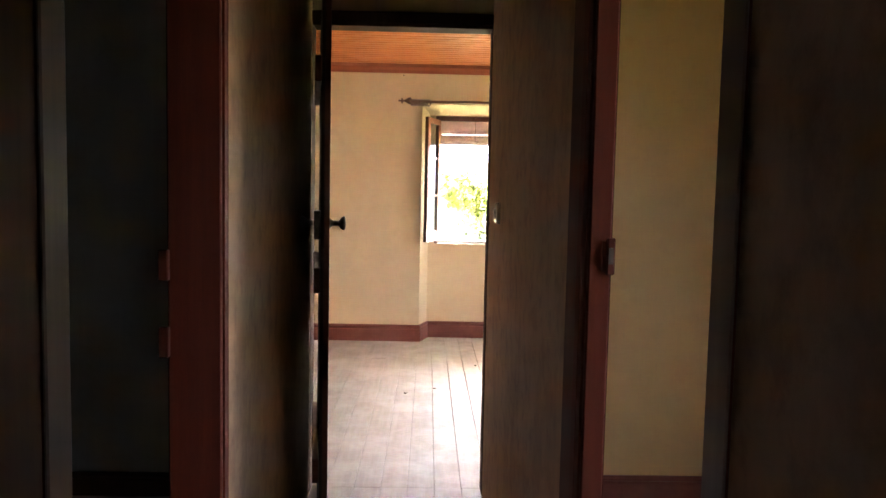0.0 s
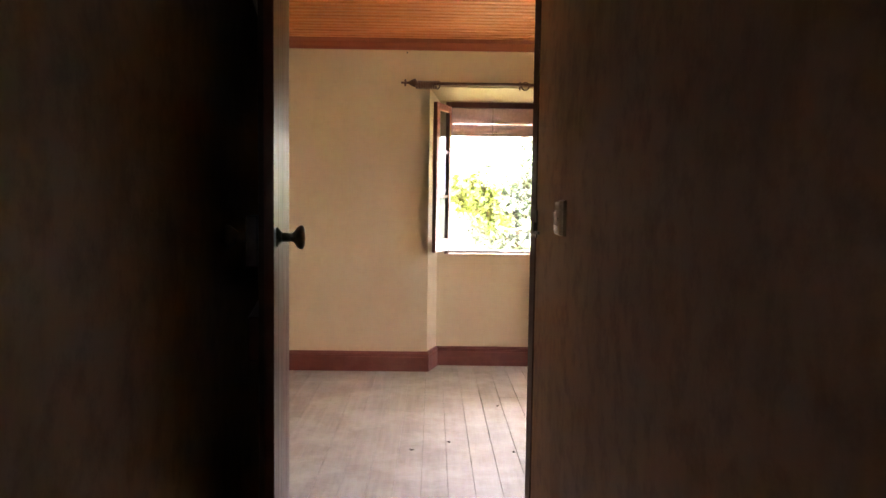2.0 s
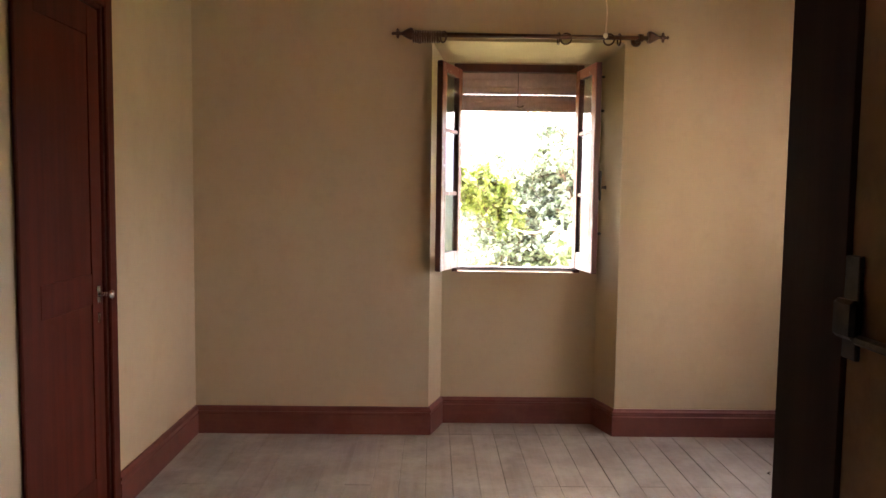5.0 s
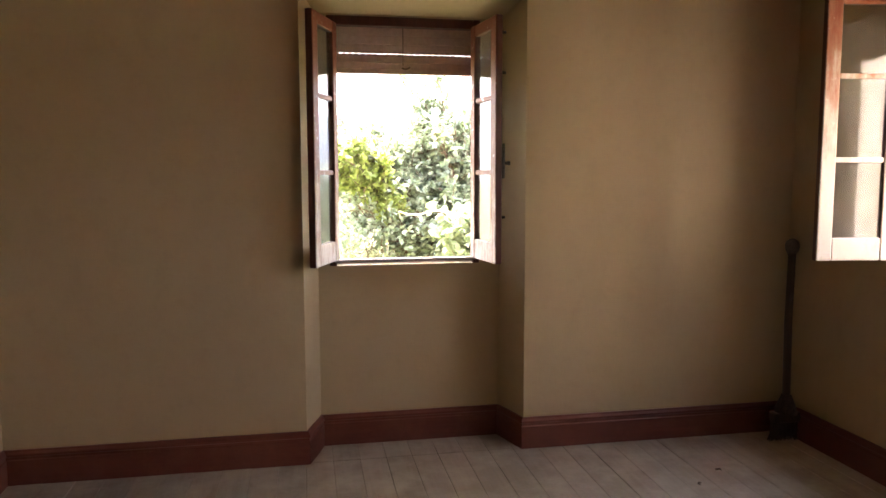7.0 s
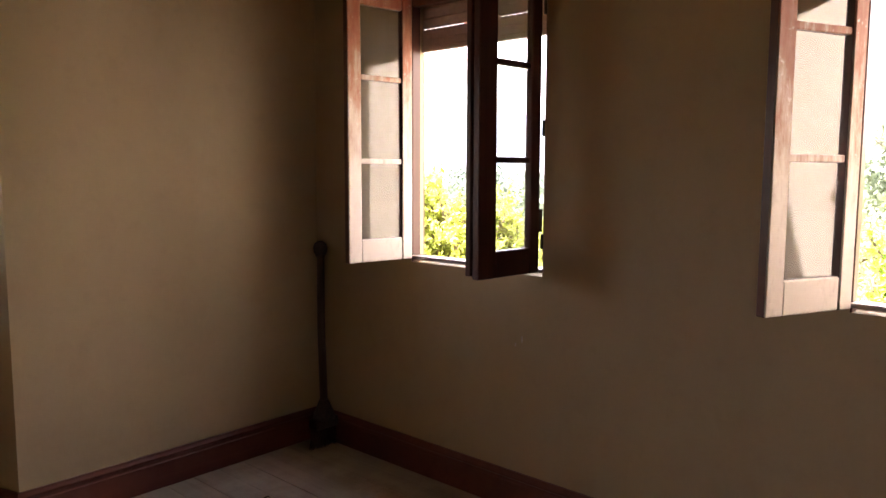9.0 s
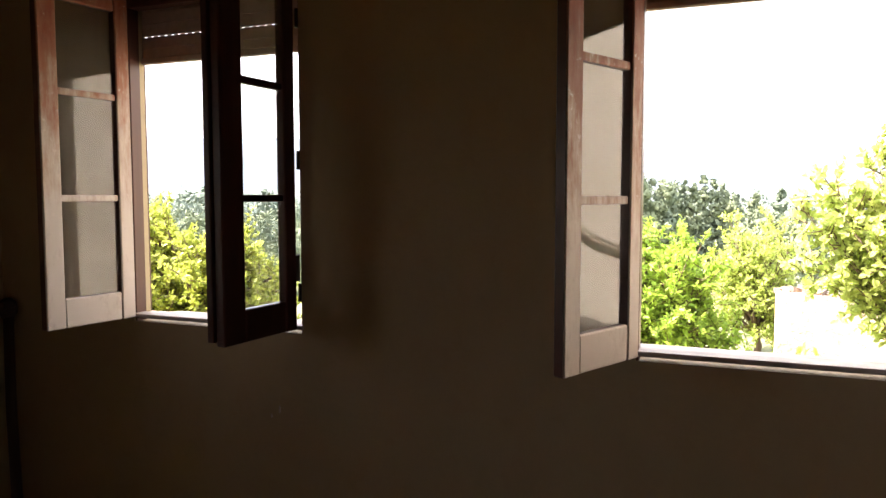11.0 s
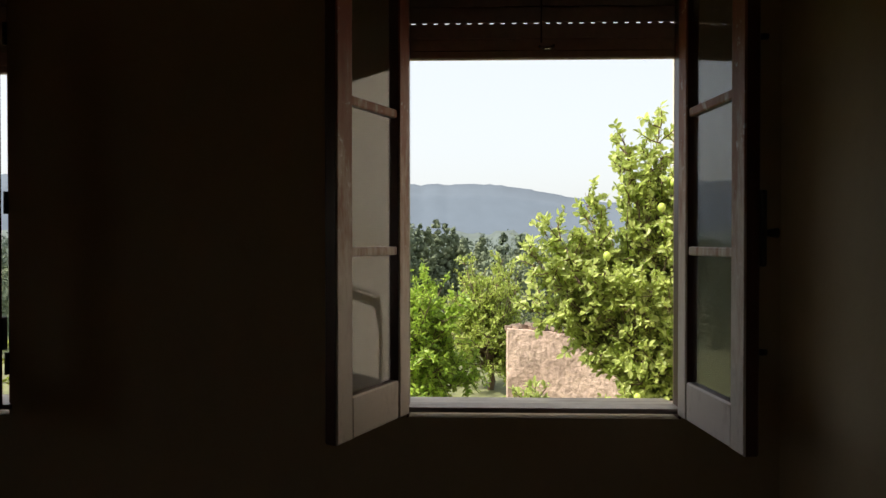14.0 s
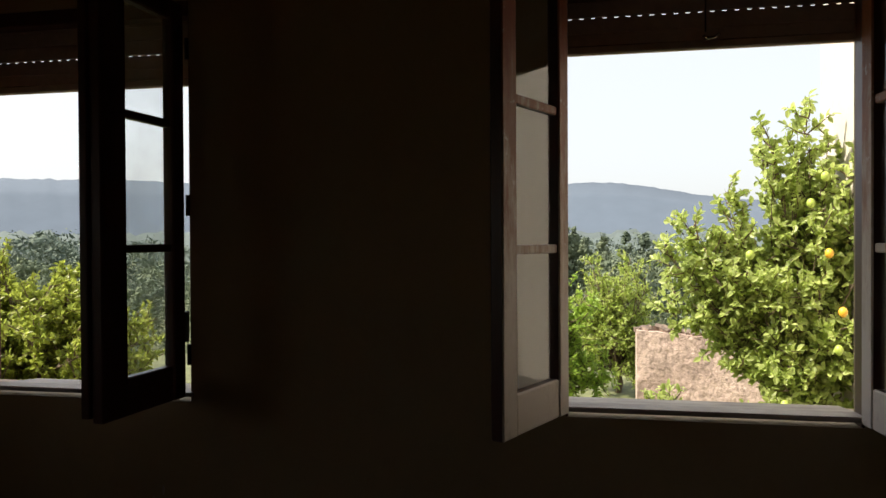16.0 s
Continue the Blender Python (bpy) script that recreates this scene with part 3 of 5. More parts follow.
def window(name, label, origin, turn, width, open_a, open_b, pane_a, pane_b, blind_z, paint, stand_off=0.0, leaf_z=0.968, leaf_h=1.122, head=HEAD, pin=0.002, wide_b=0.0):
    """A pair of casements: local x along the wall, local y outwards; origin at the sill's left end on the inner wall face."""
    base = pose(*origin, 0, 0, turn)
    win = thing(name, label, "window", kind="structure", at=base)
    o, dep = OUT, 0.055
    zs = origin[2]
    h0, h1 = -0.035, head - zs + 0.026
    fr = part("window_frame", box_bm(-o, 0.004, h0, 0.0, dep, h1, 0.003), WINDARK, win)
    part("window_frame", box_bm(width, 0.004, h0, width + o, dep, h1, 0.003), WINDARK, win)
    part("window_frame", box_bm(0, 0.004, head - zs - 0.018, width, dep, h1, 0.003), WINDARK, win)
    part("window_sill", box_bm(-0.012, -0.012, -0.014, width + 0.012, 0.05, 0.0, 0.004, 2), SILLPALE, win, "pale worn wooden sill board")
    part("rebate", box_bm(-o + 0.002, 0.056, -0.06, width + o - 0.002, 0.087, -0.030, 0.003), FRAMEDARK, win)
    part("outer_sill", box_bm(-o + 0.002, 0.0, -0.04, width + o - 0.002, 0.19, 0.0, 0.006, 2, pose(0, 0.088, -0.014, -6)), SILLPALE, win, "weathered grey outer sill")
    # guide rails of the roller blind
    for x in (-0.032, width + 0.012):
        part("blind_guide", box_bm(x, dep + 0.012, 0.0, x + 0.020, dep + 0.04, h1, 0.002), WINDARK, win)
    for side, ang, pane in ((0, open_a, pane_a), (1, open_b, pane_b)):
        e = new("casement")
        e.parent = win
        e.empty_display_size = 0.05
        e["label"] = "three-pane casement swung into the room"
        x = pin if side == 0 else width - pin - stand_off
        e.matrix_basis = pose(x, 0.0, leaf_z - zs, 0, 0, -ang if side == 0 else ang)
        lock = leaf(e, width / 2 - 0.004 + (wide_b if side else 0.0), leaf_h, side == 1, (0.12, 0.55, 1.0), pane, 1, paint, 0.092 if side == 1 and stand_off else 0.066)
        if side == 1 and stand_off:
            xx = -(width / 2 - 0.004 + wide_b)
            part("astragal", box_bm(xx - 0.010, 0.0172, 0.012, xx + 0.040, 0.040, 1.115, 0.005, 2), WINDARK, e, "meeting strip along the lock stile")
            part("hinge", box_bm(-0.012, -0.012, 0.155, stand_off - 0.002, 0.012, 0.245, 0.003), IRON, e)
        if side == 1 and not stand_off:
            xx = -(width / 2 - 0.004 + wide_b)
            part("latch", box_bm(xx - 0.004, -0.030, 0.40, xx + 0.014, -0.017, 0.56, 0.003), IRON, e, "dark iron espagnolette")
            part("latch_knob", tube_bm([(xx + 0.004, -0.03, 0.47), (xx + 0.004, -0.055, 0.47)], [0.006, 0.011], 10), IRON, e)
            for z in (0.22, 0.88, 1.06):
                part("latch_guide", tube_bm([(xx + 0.004, -0.018, z), (xx + 0.004, -0.032, z)], 0.007, 8), IRON, e)
    # roller blind let down a hand's breadth
    bl = thing("roller_blind", "dusty pink-brown plastic roller blind, nearly raised", "blind", "roller blinds", at=base)
    z0 = blind_z - zs
    step = 0.0435
    n = 6
    lip = {0: 0.0009, 2: 0.0034, 3: 0.0018, 4: 0.0020}
    for i in range(n):
        za = z0 + i * step
        bm = box_bm(-0.02, dep + 0.0215, za + lip.get(i, 0.0009), width + 0.02, dep + 0.0325, za + step - lip.get(i + 1, 0.0009), 0.002, 2)
        part("slat", bm, BLIND, bl)
        if i in (2, 3, 4):  # slotted links: one row lets light through, the others are closed behind
            slot_w, slot_h = {2: (0.0112, 0.0027), 3: (0.011, 0.0030), 4: (0.013, 0.0042)}[i]
            bm = bmesh.new()
            y0, y1 = dep + 0.0255, dep + 0.0280
            add_box(bm, -0.018, y0, za - 0.0065, width + 0.018, y1, za - slot_h / 2)
            add_box(bm, -0.018, y0, za + slot_h / 2, width + 0.018, y1, za + 0.0065)
            x = -0.018
            while x < width + 0.016:
                add_box(bm, x, y0, za - slot_h / 2, x + 0.0305 - slot_w, y1, za + slot_h / 2)
                x += 0.0305
            if i != 2:
                add_box(bm, -0.018, dep + 0.0305, za - 0.0065, width + 0.018, dep + 0.0320, za + 0.0065)
            part("slat_link", bm, BLINDLINK, bl)
        elif i:
            part("slat_link", box_bm(-0.018, dep + 0.024, za - 0.0045, width + 0.018, dep + 0.030, za + 0.0035), BLINDLINK, bl)
    part("bottom_bar", box_bm(-0.02, dep + 0.014, z0 - 0.012, width + 0.02, dep + 0.034, z0 + 0.012, 0.004), BLIND, bl)
    part("pull", tube_bm([(width * 0.52 - 0.02, dep + 0.008, z0 + 0.02), (width * 0.52 - 0.008, dep + 0.002, z0 + 0.012), (width * 0.52 + 0.008, dep + 0.002, z0 + 0.014), (width * 0.52 + 0.02, dep + 0.008, z0 + 0.022)], 0.004, 8), STEEL, bl)
    part("pull_cord", tube_bm([(width * 0.5, dep + 0.010, z0 + 0.03), (width * 0.5, dep + 0.010, z0 + 0.24)], 0.0022, 6), BROWNPLASTIC, bl)
    return win


window("window_1", "red-brown casement window in the niche, both leaves open", (W1[0], NY, 0.936), 0, W1[1] - W1[0], 111, 98, GLASSDIRT, GLASSDIRT, 1.862, WEATHER_LESS, 0.0, 0.936, 1.138, HEAD1)
window("window_2", "weathered casement window in the side wall, both leaves open", (XR, W2[1], SILL), -90, W2[1] - W2[0], 98, 85, GLASSDUST, GLASSDUST, 1.908, WEATHER, 0.016, 0.985)
window("window_3", "weathered casement window over the garden, both leaves open", (XR, W3[1], SILL), -90, W3[1] - W3[0], 114, 95, GLASS, GLASSDIRT, 1.938, WEATHER_MORE, 0.0, 0.980, pin=-0.007, wide_b=0.032)


# ---- doors ----
def casing(name, label, at, width, height, depth, mat, w=0.055, t=0.018, both=True):
    """A door frame: lining of the opening and casings; local x along the wall, y into the wall, origin at the foot."""
    d = thing(name, label, "door frame", kind="structure", at=at)
    for x0, x1 in ((-0.002, 0.024), (width - 0.024, width + 0.002)):
        part("jamb", box_bm(x0, -0.004, 0, x1, depth + 0.004, height, 0.003), mat, d)
    part("lintel", box_bm(0.024, -0.004, height - 0.024, width - 0.024, depth + 0.004, height, 0.003), mat, d)
    for y0, y1 in ((-t, -0.0045), (depth + 0.0045, depth + t))[: 2 if both else 1]:
        for x0, x1 in ((-w + 0.01, 0.012), (width - 0.012, width + w - 0.01)):
            part("casing", box_bm(x0, y0, 0, x1, y1, height + w - 0.012, 0.004), mat, d)
        part("casing", box_bm(0.012, y0, height - 0.012, width - 0.012, y1, height + w - 0.012, 0.004), mat, d)
    return d


hall_frame = casing("door_frame_hall", "dark brown door frame at the end of the hall", pose(DX0, YP, 0), DX1 - DX0, DZ, YN - YP, FRAMEDARK, 0.05, 0.012)
sx = hall_r(3.47) - DX0
part("strike_plate", box_bm(sx - 0.004, -0.020, 1.235, sx + 0.003, 0.002, 1.315, 0.001), IRON, hall_frame)
part("strike_catch", box_bm(sx - 0.013, -0.028, 1.252, sx - 0.0045, 0.000, 1.282, 0.003), IRON, hall_frame, "bent iron catch")
part("strike_tongue", box_bm(sx - 0.0095, -0.092, 1.249, sx - 0.003, -0.024, 1.257, 0.002), IRON, hall_frame)

# plank door swung back along the hall wall
hinge, tip = Vector((-0.428, 3.550, 0)), Vector((-0.308, 2.784, 0))
dv = tip - hinge
door = thing("door_1", "dark varnished plank door swung open into the hall", "door", kind="structure", at=pose(hinge.x, hinge.y, 0.0, 0, 0, math.degrees(math.atan2(dv.y, dv.x))))
DW, DH = dv.length, 2.085
# local x from hinge to free edge; the room side faces +y
edges = [0, 0.108, 0.196, 0.295, 0.398, 0.50, 0.611, DW]
for a, b in zip(edges, edges[1:]):
    part("plank", box_bm(a + 0.0028, 0, 0.012, b - 0.0028, 0.020, DH, 0.004, 2), DOORDARK, door)
part("backing", box_bm(0.004, -0.010, 0.014, DW - 0.004, 0.006, DH - 0.004), FRAMEDARK, door)
for z in (0.37, 1.06, 1.80):
    part("ledge", box_bm(0.002, -0.034, z - 0.045, DW - 0.03, -0.0105, z + 0.045, 0.004), DOORDARK, door)
KX, KZ = DW - 0.075, 1.262
part("lock_box", box_bm(DW - 0.125, -0.034, KZ - 0.055, DW - 0.006, -0.011, KZ + 0.045, 0.003), IRON, door, "black iron rim lock")
rose = part("knob_rose", disc_bm([(0.019, 0), (0.021, 0.003), (0.015, 0.007), (0.012, 0.012)], 20, pose(KX, 0.020, KZ, -90)), METAL, door)
knob = part("knob", disc_bm([(0.009, 0.010), (0.010, 0.022), (0.0085, 0.03), (0.011, 0.036), (0.017, 0.042), (0.0205, 0.049), (0.020, 0.054), (0.014, 0.058), (0.0, 0.0595)], 24, pose(KX, 0.020, KZ, -90)), METAL, rose, "worn brass door knob")
for v in knob.data.vertices:  # oval grip
    if v.co.y > 0.058:
        v.co.z = KZ + (v.co.z - KZ) * 1.22
part("knob", disc_bm([(0.012, 0.0), (0.010, 0.02), (0.024, 0.036), (0.024, 0.046), (0.0, 0.052)], 20, pose(KX, -0.034, KZ, 90)), METAL, door)
for z in (0.35, 1.75):
    part("hinge", tube_bm([(-0.004, 0.008, z - 0.05), (-0.004, 0.008, z + 0.05)], 0.008, 10), IRON, door)

# closed door in the room's left wall
casing("door_frame_left", "red-brown door frame in the room", pose(XL, LD0, 0, 0, 0, 90), LD1 - LD0, LDZ, 0.14, FRAMERED, 0.06, 0.02, False)
d2 = thing("door_2", "dark red-brown panelled door, closed", "door", kind="structure", at=pose(XL - 0.006, LD0 + 0.026, 0.008, 0, 0, 90))
w2_ = LD1 - LD0 - 0.052
part("leaf", box_bm(0, 0.006, 0, w2_, 0.040, LDZ - 0.036, 0.003), FRAMERED, d2)
for x0, x1 in ((0.0, 0.09), (w2_ - 0.09, w2_)):
    part("stile", box_bm(x0, 0.0, 0, x1, 0.0055, LDZ - 0.036, 0.002), FRAMERED, d2)
for z0, z1 in ((0.0, 0.2), (0.9, 1.02), (LDZ - 0.15, LDZ - 0.036)):
    part("rail", box_bm(0.09, 0.0, z0, w2_ - 0.09, 0.0055, z1, 0.002), FRAMERED, d2)
part("escutcheon", box_bm(w2_ - 0.055, -0.005, 0.90, w2_ - 0.03, 0.0, 0.97, 0.002), STEEL, d2)
part("keyhole_plate", box_bm(w2_ - 0.052, -0.004, 0.82, w2_ - 0.034, 0.0, 0.86, 0.002), STEEL, d2)
part("knob", disc_bm([(0.010, 0), (0.008, 0.02), (0.012, 0.034), (0.019, 0.046), (0.016, 0.055), (0.0, 0.057)], 18, pose(w2_ - 0.042, -0.004, 0.935, 90)), STEEL, d2, "bright nickel knob")

# frames of the two side doorways in the hall
for nm, fn, a, b, sgn, lbl, mt in (("door_frame_side_right", hall_r, RD0, RD1, 1, "red-brown frame of the doorway to the yellow room", FRAMERED), ("door_frame_side_left", hall_l, SD0, SD1, -1, "dark red frame of the doorway to the unlit room", FRAMEDEEP)):
    pa, pb = Vector((fn(a), a, 0)), Vector((fn(b), b, 0))
    ang = math.degrees(math.atan2(pb.y - pa.y, pb.x - pa.x))
    if sgn > 0:   # wall body lies to the right of the way from b to a reversed
        at = pose(pb.x, pb.y, 0, 0, 0, ang + 180)
        d = casing(nm, lbl, at, (pb - pa).length, 2.08, HTR, mt, 0.034, 0.008)
        part("strike_plate", box_bm(0.022, 0.022, 1.228, 0.0275, 0.042, 1.288, 0.001), FRAMERED, d, "painted-over strike plate")
        part("strike_lip", box_bm(0.0225, 0.030, 1.222, 0.033, 0.046, 1.294, 0.002), FRAMERED, d)
        part("strike_hole", box_bm(0.0235, 0.033, 1.243, 0.0350, 0.042, 1.275), IRON, d)
        # strip added in the paler colour where light strikes the edge
        part("worn_edge", box_bm((pb - pa).length - 0.030, -0.012, 0, (pb - pa).length + 0.028, -0.0083, 2.12, 0.002), FRAMELIT, d, "grey-brown frame edge with daylight put into its colour")
        part("casing_board", box_bm(-0.066, -0.0075, 0, -0.0245, -0.001, 2.13, 0.003), FRAMERED, d)
        part("architrave", box_bm(-0.165, -0.006, 0, -0.0665, -0.001, 2.13, 0.002), FRAMEDEEP, d, "dark red board beside the frame")
    else:
        at = pose(pa.x, pa.y, 0, 0, 0, ang)
        d = casing(nm, lbl, at, (pb - pa).length, 2.08, HTL, mt, 0.034, 0.008)
        w = (pb - pa).length
        part("pilaster", box_bm(-0.50, -0.010, 0, -0.030, -0.002, 2.4, 0.003), PANELWOOD, d, "wide dark brown wooden wall panel")
        part("worn_edge", box_bm(-0.026, -0.013, 0, 0.030, -0.0083, 2.12, 0.002), FRAMELIT, d, "grey-brown frame edge with daylight put into its colour")
        for z in (1.215, 1.055):
            part("hinge_block", box_bm(w - 0.040, 0.100, z - 0.032, w - 0.022, 0.120, z + 0.032, 0.002), FRAMEDEEP, d)

# ---- light switch in the hall ----
sw_y = 3.112
sw = thing("light_switch", "old cream and brown rocker light switch", "light switch", at=pose(hall_r(sw_y), sw_y, 1.303, 0, 0, -90 + 1.5))
# local x along the wall towards the hall's start, y into the wall
def rounded_plate(w, h, y0, y1, bulge, bev):
    """A plate with softened edges whose sides bow out a little, its face swelling towards the middle."""
    bm = bmesh.new()
    rows = []
    n = 6
    for i in range(n + 1):
        for j in range(n + 1):
            u, v = 2 * i / n - 1, 2 * j / n - 1
            rows.append(bm.verts.new((w * u * (1 - 0.05 * v * v), y0 - bulge * (1 - u * u) * (1 - v * v), h * v * (1 - 0.04 * u * u))))
    for i in range(n):
        for j in range(n):
            q = [rows[(i + a) * (n + 1) + j + b] for a, b in ((0, 0), (1, 0), (1, 1), (0, 1))]
            bm.faces.new(q).smooth = True
    rim = [e for e in bm.edges if e.is_boundary]
    ext = bmesh.ops.extrude_edge_only(bm, edges=rim)
    for v in [g for g in ext["geom"] if isinstance(g, bmesh.types.BMVert)]:
        v.co = Vector((v.co.x * (1 + bev / w), y1, v.co.z * (1 + bev / h)))
    bmesh.ops.holes_fill(bm, edges=[e for e in bm.edges if e.is_boundary])
    bmesh.ops.recalc_face_normals(bm, faces=bm.faces[:])
    return bm


part("back_plate", box_bm(-0.033, -0.007, -0.043, 0.033, 0.001, 0.043, 0.003, 2), SWITCHBASE, sw, "brown plastic base")
face = part("face_plate", rounded_plate(0.029, 0.039, -0.0165, -0.0072, 0.0025, 0.002), CREAM, sw, "yellowed cream face plate")
part("rocker_frame", box_bm(-0.0125, -0.0205, -0.0185, 0.0125, -0.0168, 0.0185, 0.0015, 2), SWITCHSHADE, face)
part("rocker", box_bm(-0.010, -0.0245, -0.0155, 0.010, -0.0206, 0.0155, 0.002, 2, pose(0, 0, 0, 4)), CREAM, face)
for x in (-0.0215, 0.0215):
    part("screw", tube_bm([(x, -0.0165, 0), (x, -0.0192, 0)], 0.0024, 10), METAL, face)

# ---- curtain rod ----
RZ, RY = 2.206, 6.93
rod = thing("curtain_rod", "dark turned wooden curtain rod above the window niche", "curtain rod", at=pose(0, 0, 0))
part("pole", tube_bm([(-0.13, RY, RZ), (1.15, RY, RZ)], 0.0125, 14), RODWOOD, rod)
for x, s in ((-0.13, -1), (1.15, 1)):
    part("finial", disc_bm([(0.030, -0.012), (0.033, 0.0), (0.026, 0.018), (0.016, 0.036), (0.009, 0.046), (0.008, 0.056), (0.013, 0.062), (0.016, 0.070), (0.010, 0.079), (0.006, 0.088), (0.010, 0.094), (0.007, 0.101), (0.001, 0.103)], 16, pose(x, RY, RZ + 0.004, 0, 90 * s, 0)), RODWOOD, rod)
    for a in (0, 90, 180, 270):  # carved lobes
        part("finial_lobe", disc_bm([(0.001, -0.003), (0.007, 0.002), (0.008, 0.009), (0.005, 0.015), (0.001, 0.017)], 10, pose(x + 0.070 * s, RY, RZ + 0.004, a) @ pose(0, 0, 0.010)), RODWOOD, rod)
for x in (-0.085, 1.10):
    part("bracket", tube_bm([(x, YF, RZ), (x, RY, RZ)], [0.012, 0.009], 10), RODWOOD, rod)
    part("bracket_rose", tube_bm([(x, YF, RZ), (x, YF - 0.012, RZ)], [0.03, 0.024], 16), RODWOOD, rod)
    part("bracket_ring", tube_bm([(x - 0.012, RY, RZ), (x + 0.012, RY, RZ)], 0.021, 14), RODWOOD, rod)


def ring_bm(r, t, seg=20, sub=8):
    bm = bmesh.new()
    pts = [(0, r * math.cos(a), r * math.sin(a)) for a in (2 * math.pi * i / seg for i in range(seg))]
    rings = []
    for i, p in enumerate(pts):
        d = Vector(p).normalized()
        rings.append([bm.verts.new(Vector(p) + t * (math.cos(a) * d + math.sin(a) * Vector((1, 0, 0)))) for a in (2 * math.pi * j / sub for j in range(sub))])
    for i in range(seg):
        for j in range(sub):
            f = bm.faces.new((rings[i][j], rings[i][(j + 1) % sub], rings[(i + 1) % seg][(j + 1) % sub], rings[(i + 1) % seg][j]))
            f.smooth = True
    bmesh.ops.recalc_face_normals(bm, faces=bm.faces[:])
    return bm


rng = random.Random(4)
ring_at = [(-0.115 + 0.0125 * i, rng.uniform(-6, 6)) for i in range(11)] + [(0.022, 14), (0.044, 30), (0.66, 2), (0.70, 68), (0.93, 60), (0.985, 3)]
first = None
for x, turn in ring_at:
    m = pose(x, RY, RZ - 0.0105, 0, 0, turn)
    if first is None:
        first = part("curtain_ring", ring_bm(0.029, 0.0048), RODWOOD)
        tagged(first, "dark wooden curtain ring on the rod", "curtain ring", "curtain rings")
        first.matrix_world = m
    else:
        copy_thing(first, m)

# ---- ceiling pull cord with a bead ----
cord = thing("pull_cord", "thin pale cord with a bead hanging from the ceiling", "pull cord", at=pose(0.745, 6.2, 2.068))
part("cord", tube_bm([(0.0, 0, 0.0), (0.004, 0, 0.09), (-0.006, 0, 0.2), (0.006, 0, 0.3), (-0.004, 0, 0.4), (0.0, 0, ZC - 2.068)], 0.0034, 6), CORD, cord)
part("bead", disc_bm([(0.002, -0.022), (0.009, -0.016), (0.0115, -0.008), (0.009, 0.0), (0.003, 0.005)], 14), CREAM, cord)
part("ceiling_rose", disc_bm([(0.03, ZC - 2.068 - 0.03), (0.034, ZC - 2.068 - 0.01), (0.034, ZC - 2.068 + 0.0)], 18), CREAM, cord)

# ---- broom in the corner ----
br = thing("broom", "old dark broom standing in the corner, handle up", "broom", at=pose(2.392, 6.90, 0))
part("stick", tube_bm([(0.0, -0.02, 0.20), (0.02, 0.02, 0.6), (0.043, 0.045, 0.985)], [0.020, 0.0195, 0.019], 12), BROOMSTICK, br)
part("grip_cap", disc_bm([(0.021, -0.040), (0.032, -0.018), (0.036, 0.004), (0.031, 0.026), (0.014, 0.040), (0.0, 0.042)], 16, pose(0.044, 0.048, 0.985)), BROOMDARK, br)
part("socket", tube_bm([(0, -0.02, 0.14), (0, -0.02, 0.165), (0, -0.02, 0.19), (0, -0.02, 0.235)], [0.056, 0.052, 0.042, 0.024], 16), BROOMDARK, br)
head = part("head_block", box_bm(-0.075, -0.052, 0.095, 0.075, 0.012, 0.145, 0.012, 3), BROOMSTICK, br)
bm = bmesh.new()
rng = random.Random(7)
for i in range(170):
    x, yy = rng.uniform(-0.07, 0.07), rng.uniform(-0.045, 0.005)
    dx, dy = rng.uniform(-0.02, 0.02) + x * 0.25, rng.uniform(-0.015, 0.012)
    add_tube(bm, [(x, yy, 0.10), (x + dx * 0.5, yy + dy * 0.5, 0.05), (x + dx, yy + dy, rng.uniform(0.001, 0.01))], [0.0028, 0.0024, 0.0018], 4)
part("bristles", bm, BROOMDARK, head)

# ---- scraps swept about the floor ----
rng = random.Random(44)
for x, y in ((-0.075, 5.209), (0.12, 5.325), (0.471, 5.179), (0.46, 6.05), (1.679, 6.446), (1.836, 6.567)):
    a, k = rng.uniform(0, 6.28), rng.uniform(0.6, 1.2)
    curl = [(0.014 * k * math.cos(a + i * 0.8), 0.014 * k * math.sin(a + i * 0.8), 0.004 + 0.003 * (i % 2)) for i in range(5)]
    ob = part("leaf_scrap", tube_bm(curl, [0.0012, 0.003, 0.0035, 0.0025, 0.001], 6), BROOMDARK)
    ob.location = (x, y, 0.0006)
    tagged(ob, "small dark curled leaf scrap on the floorboards", "leaf scrap", "floor scraps")

# ---- a nail under the cornice and chipped plaster below the window ----
nail = part("nail", tube_bm([(0, 0.004, 0), (0, -0.012, 0.002), (0, -0.016, 0.002), (0, -0.017, 0.002)], [0.002, 0.002, 0.006, 0.0055], 8), IRON)
nail.location = (-0.19, YF, 2.444)
tagged(nail, "rusty nail in the plaster under the cornice", "nail")
for y, z, w, h in ((5.763, 0.682, 0.007, 0.018), (5.731, 0.707, 0.008, 0.030)):
    bm = disc_bm([(0.5, -0.5), (0.46, 0.3), (0.3, 0.5), (0.0, 0.52)], 9)
    for v in bm.verts:
        v.co = Vector((v.co.z * 0.0022, v.co.x * w * (1 + 0.3 * noise.noise(v.co * 5)), v.co.y * h * (1 + 0.4 * noise.noise(v.co * 4 + Vector((3, 0, 0))))))
        v.co.x = -abs(v.co.x)
    ob = part("plaster_chip", bm, SILLPALE, right)
    ob.location = (XR - 0.0004, y, z)


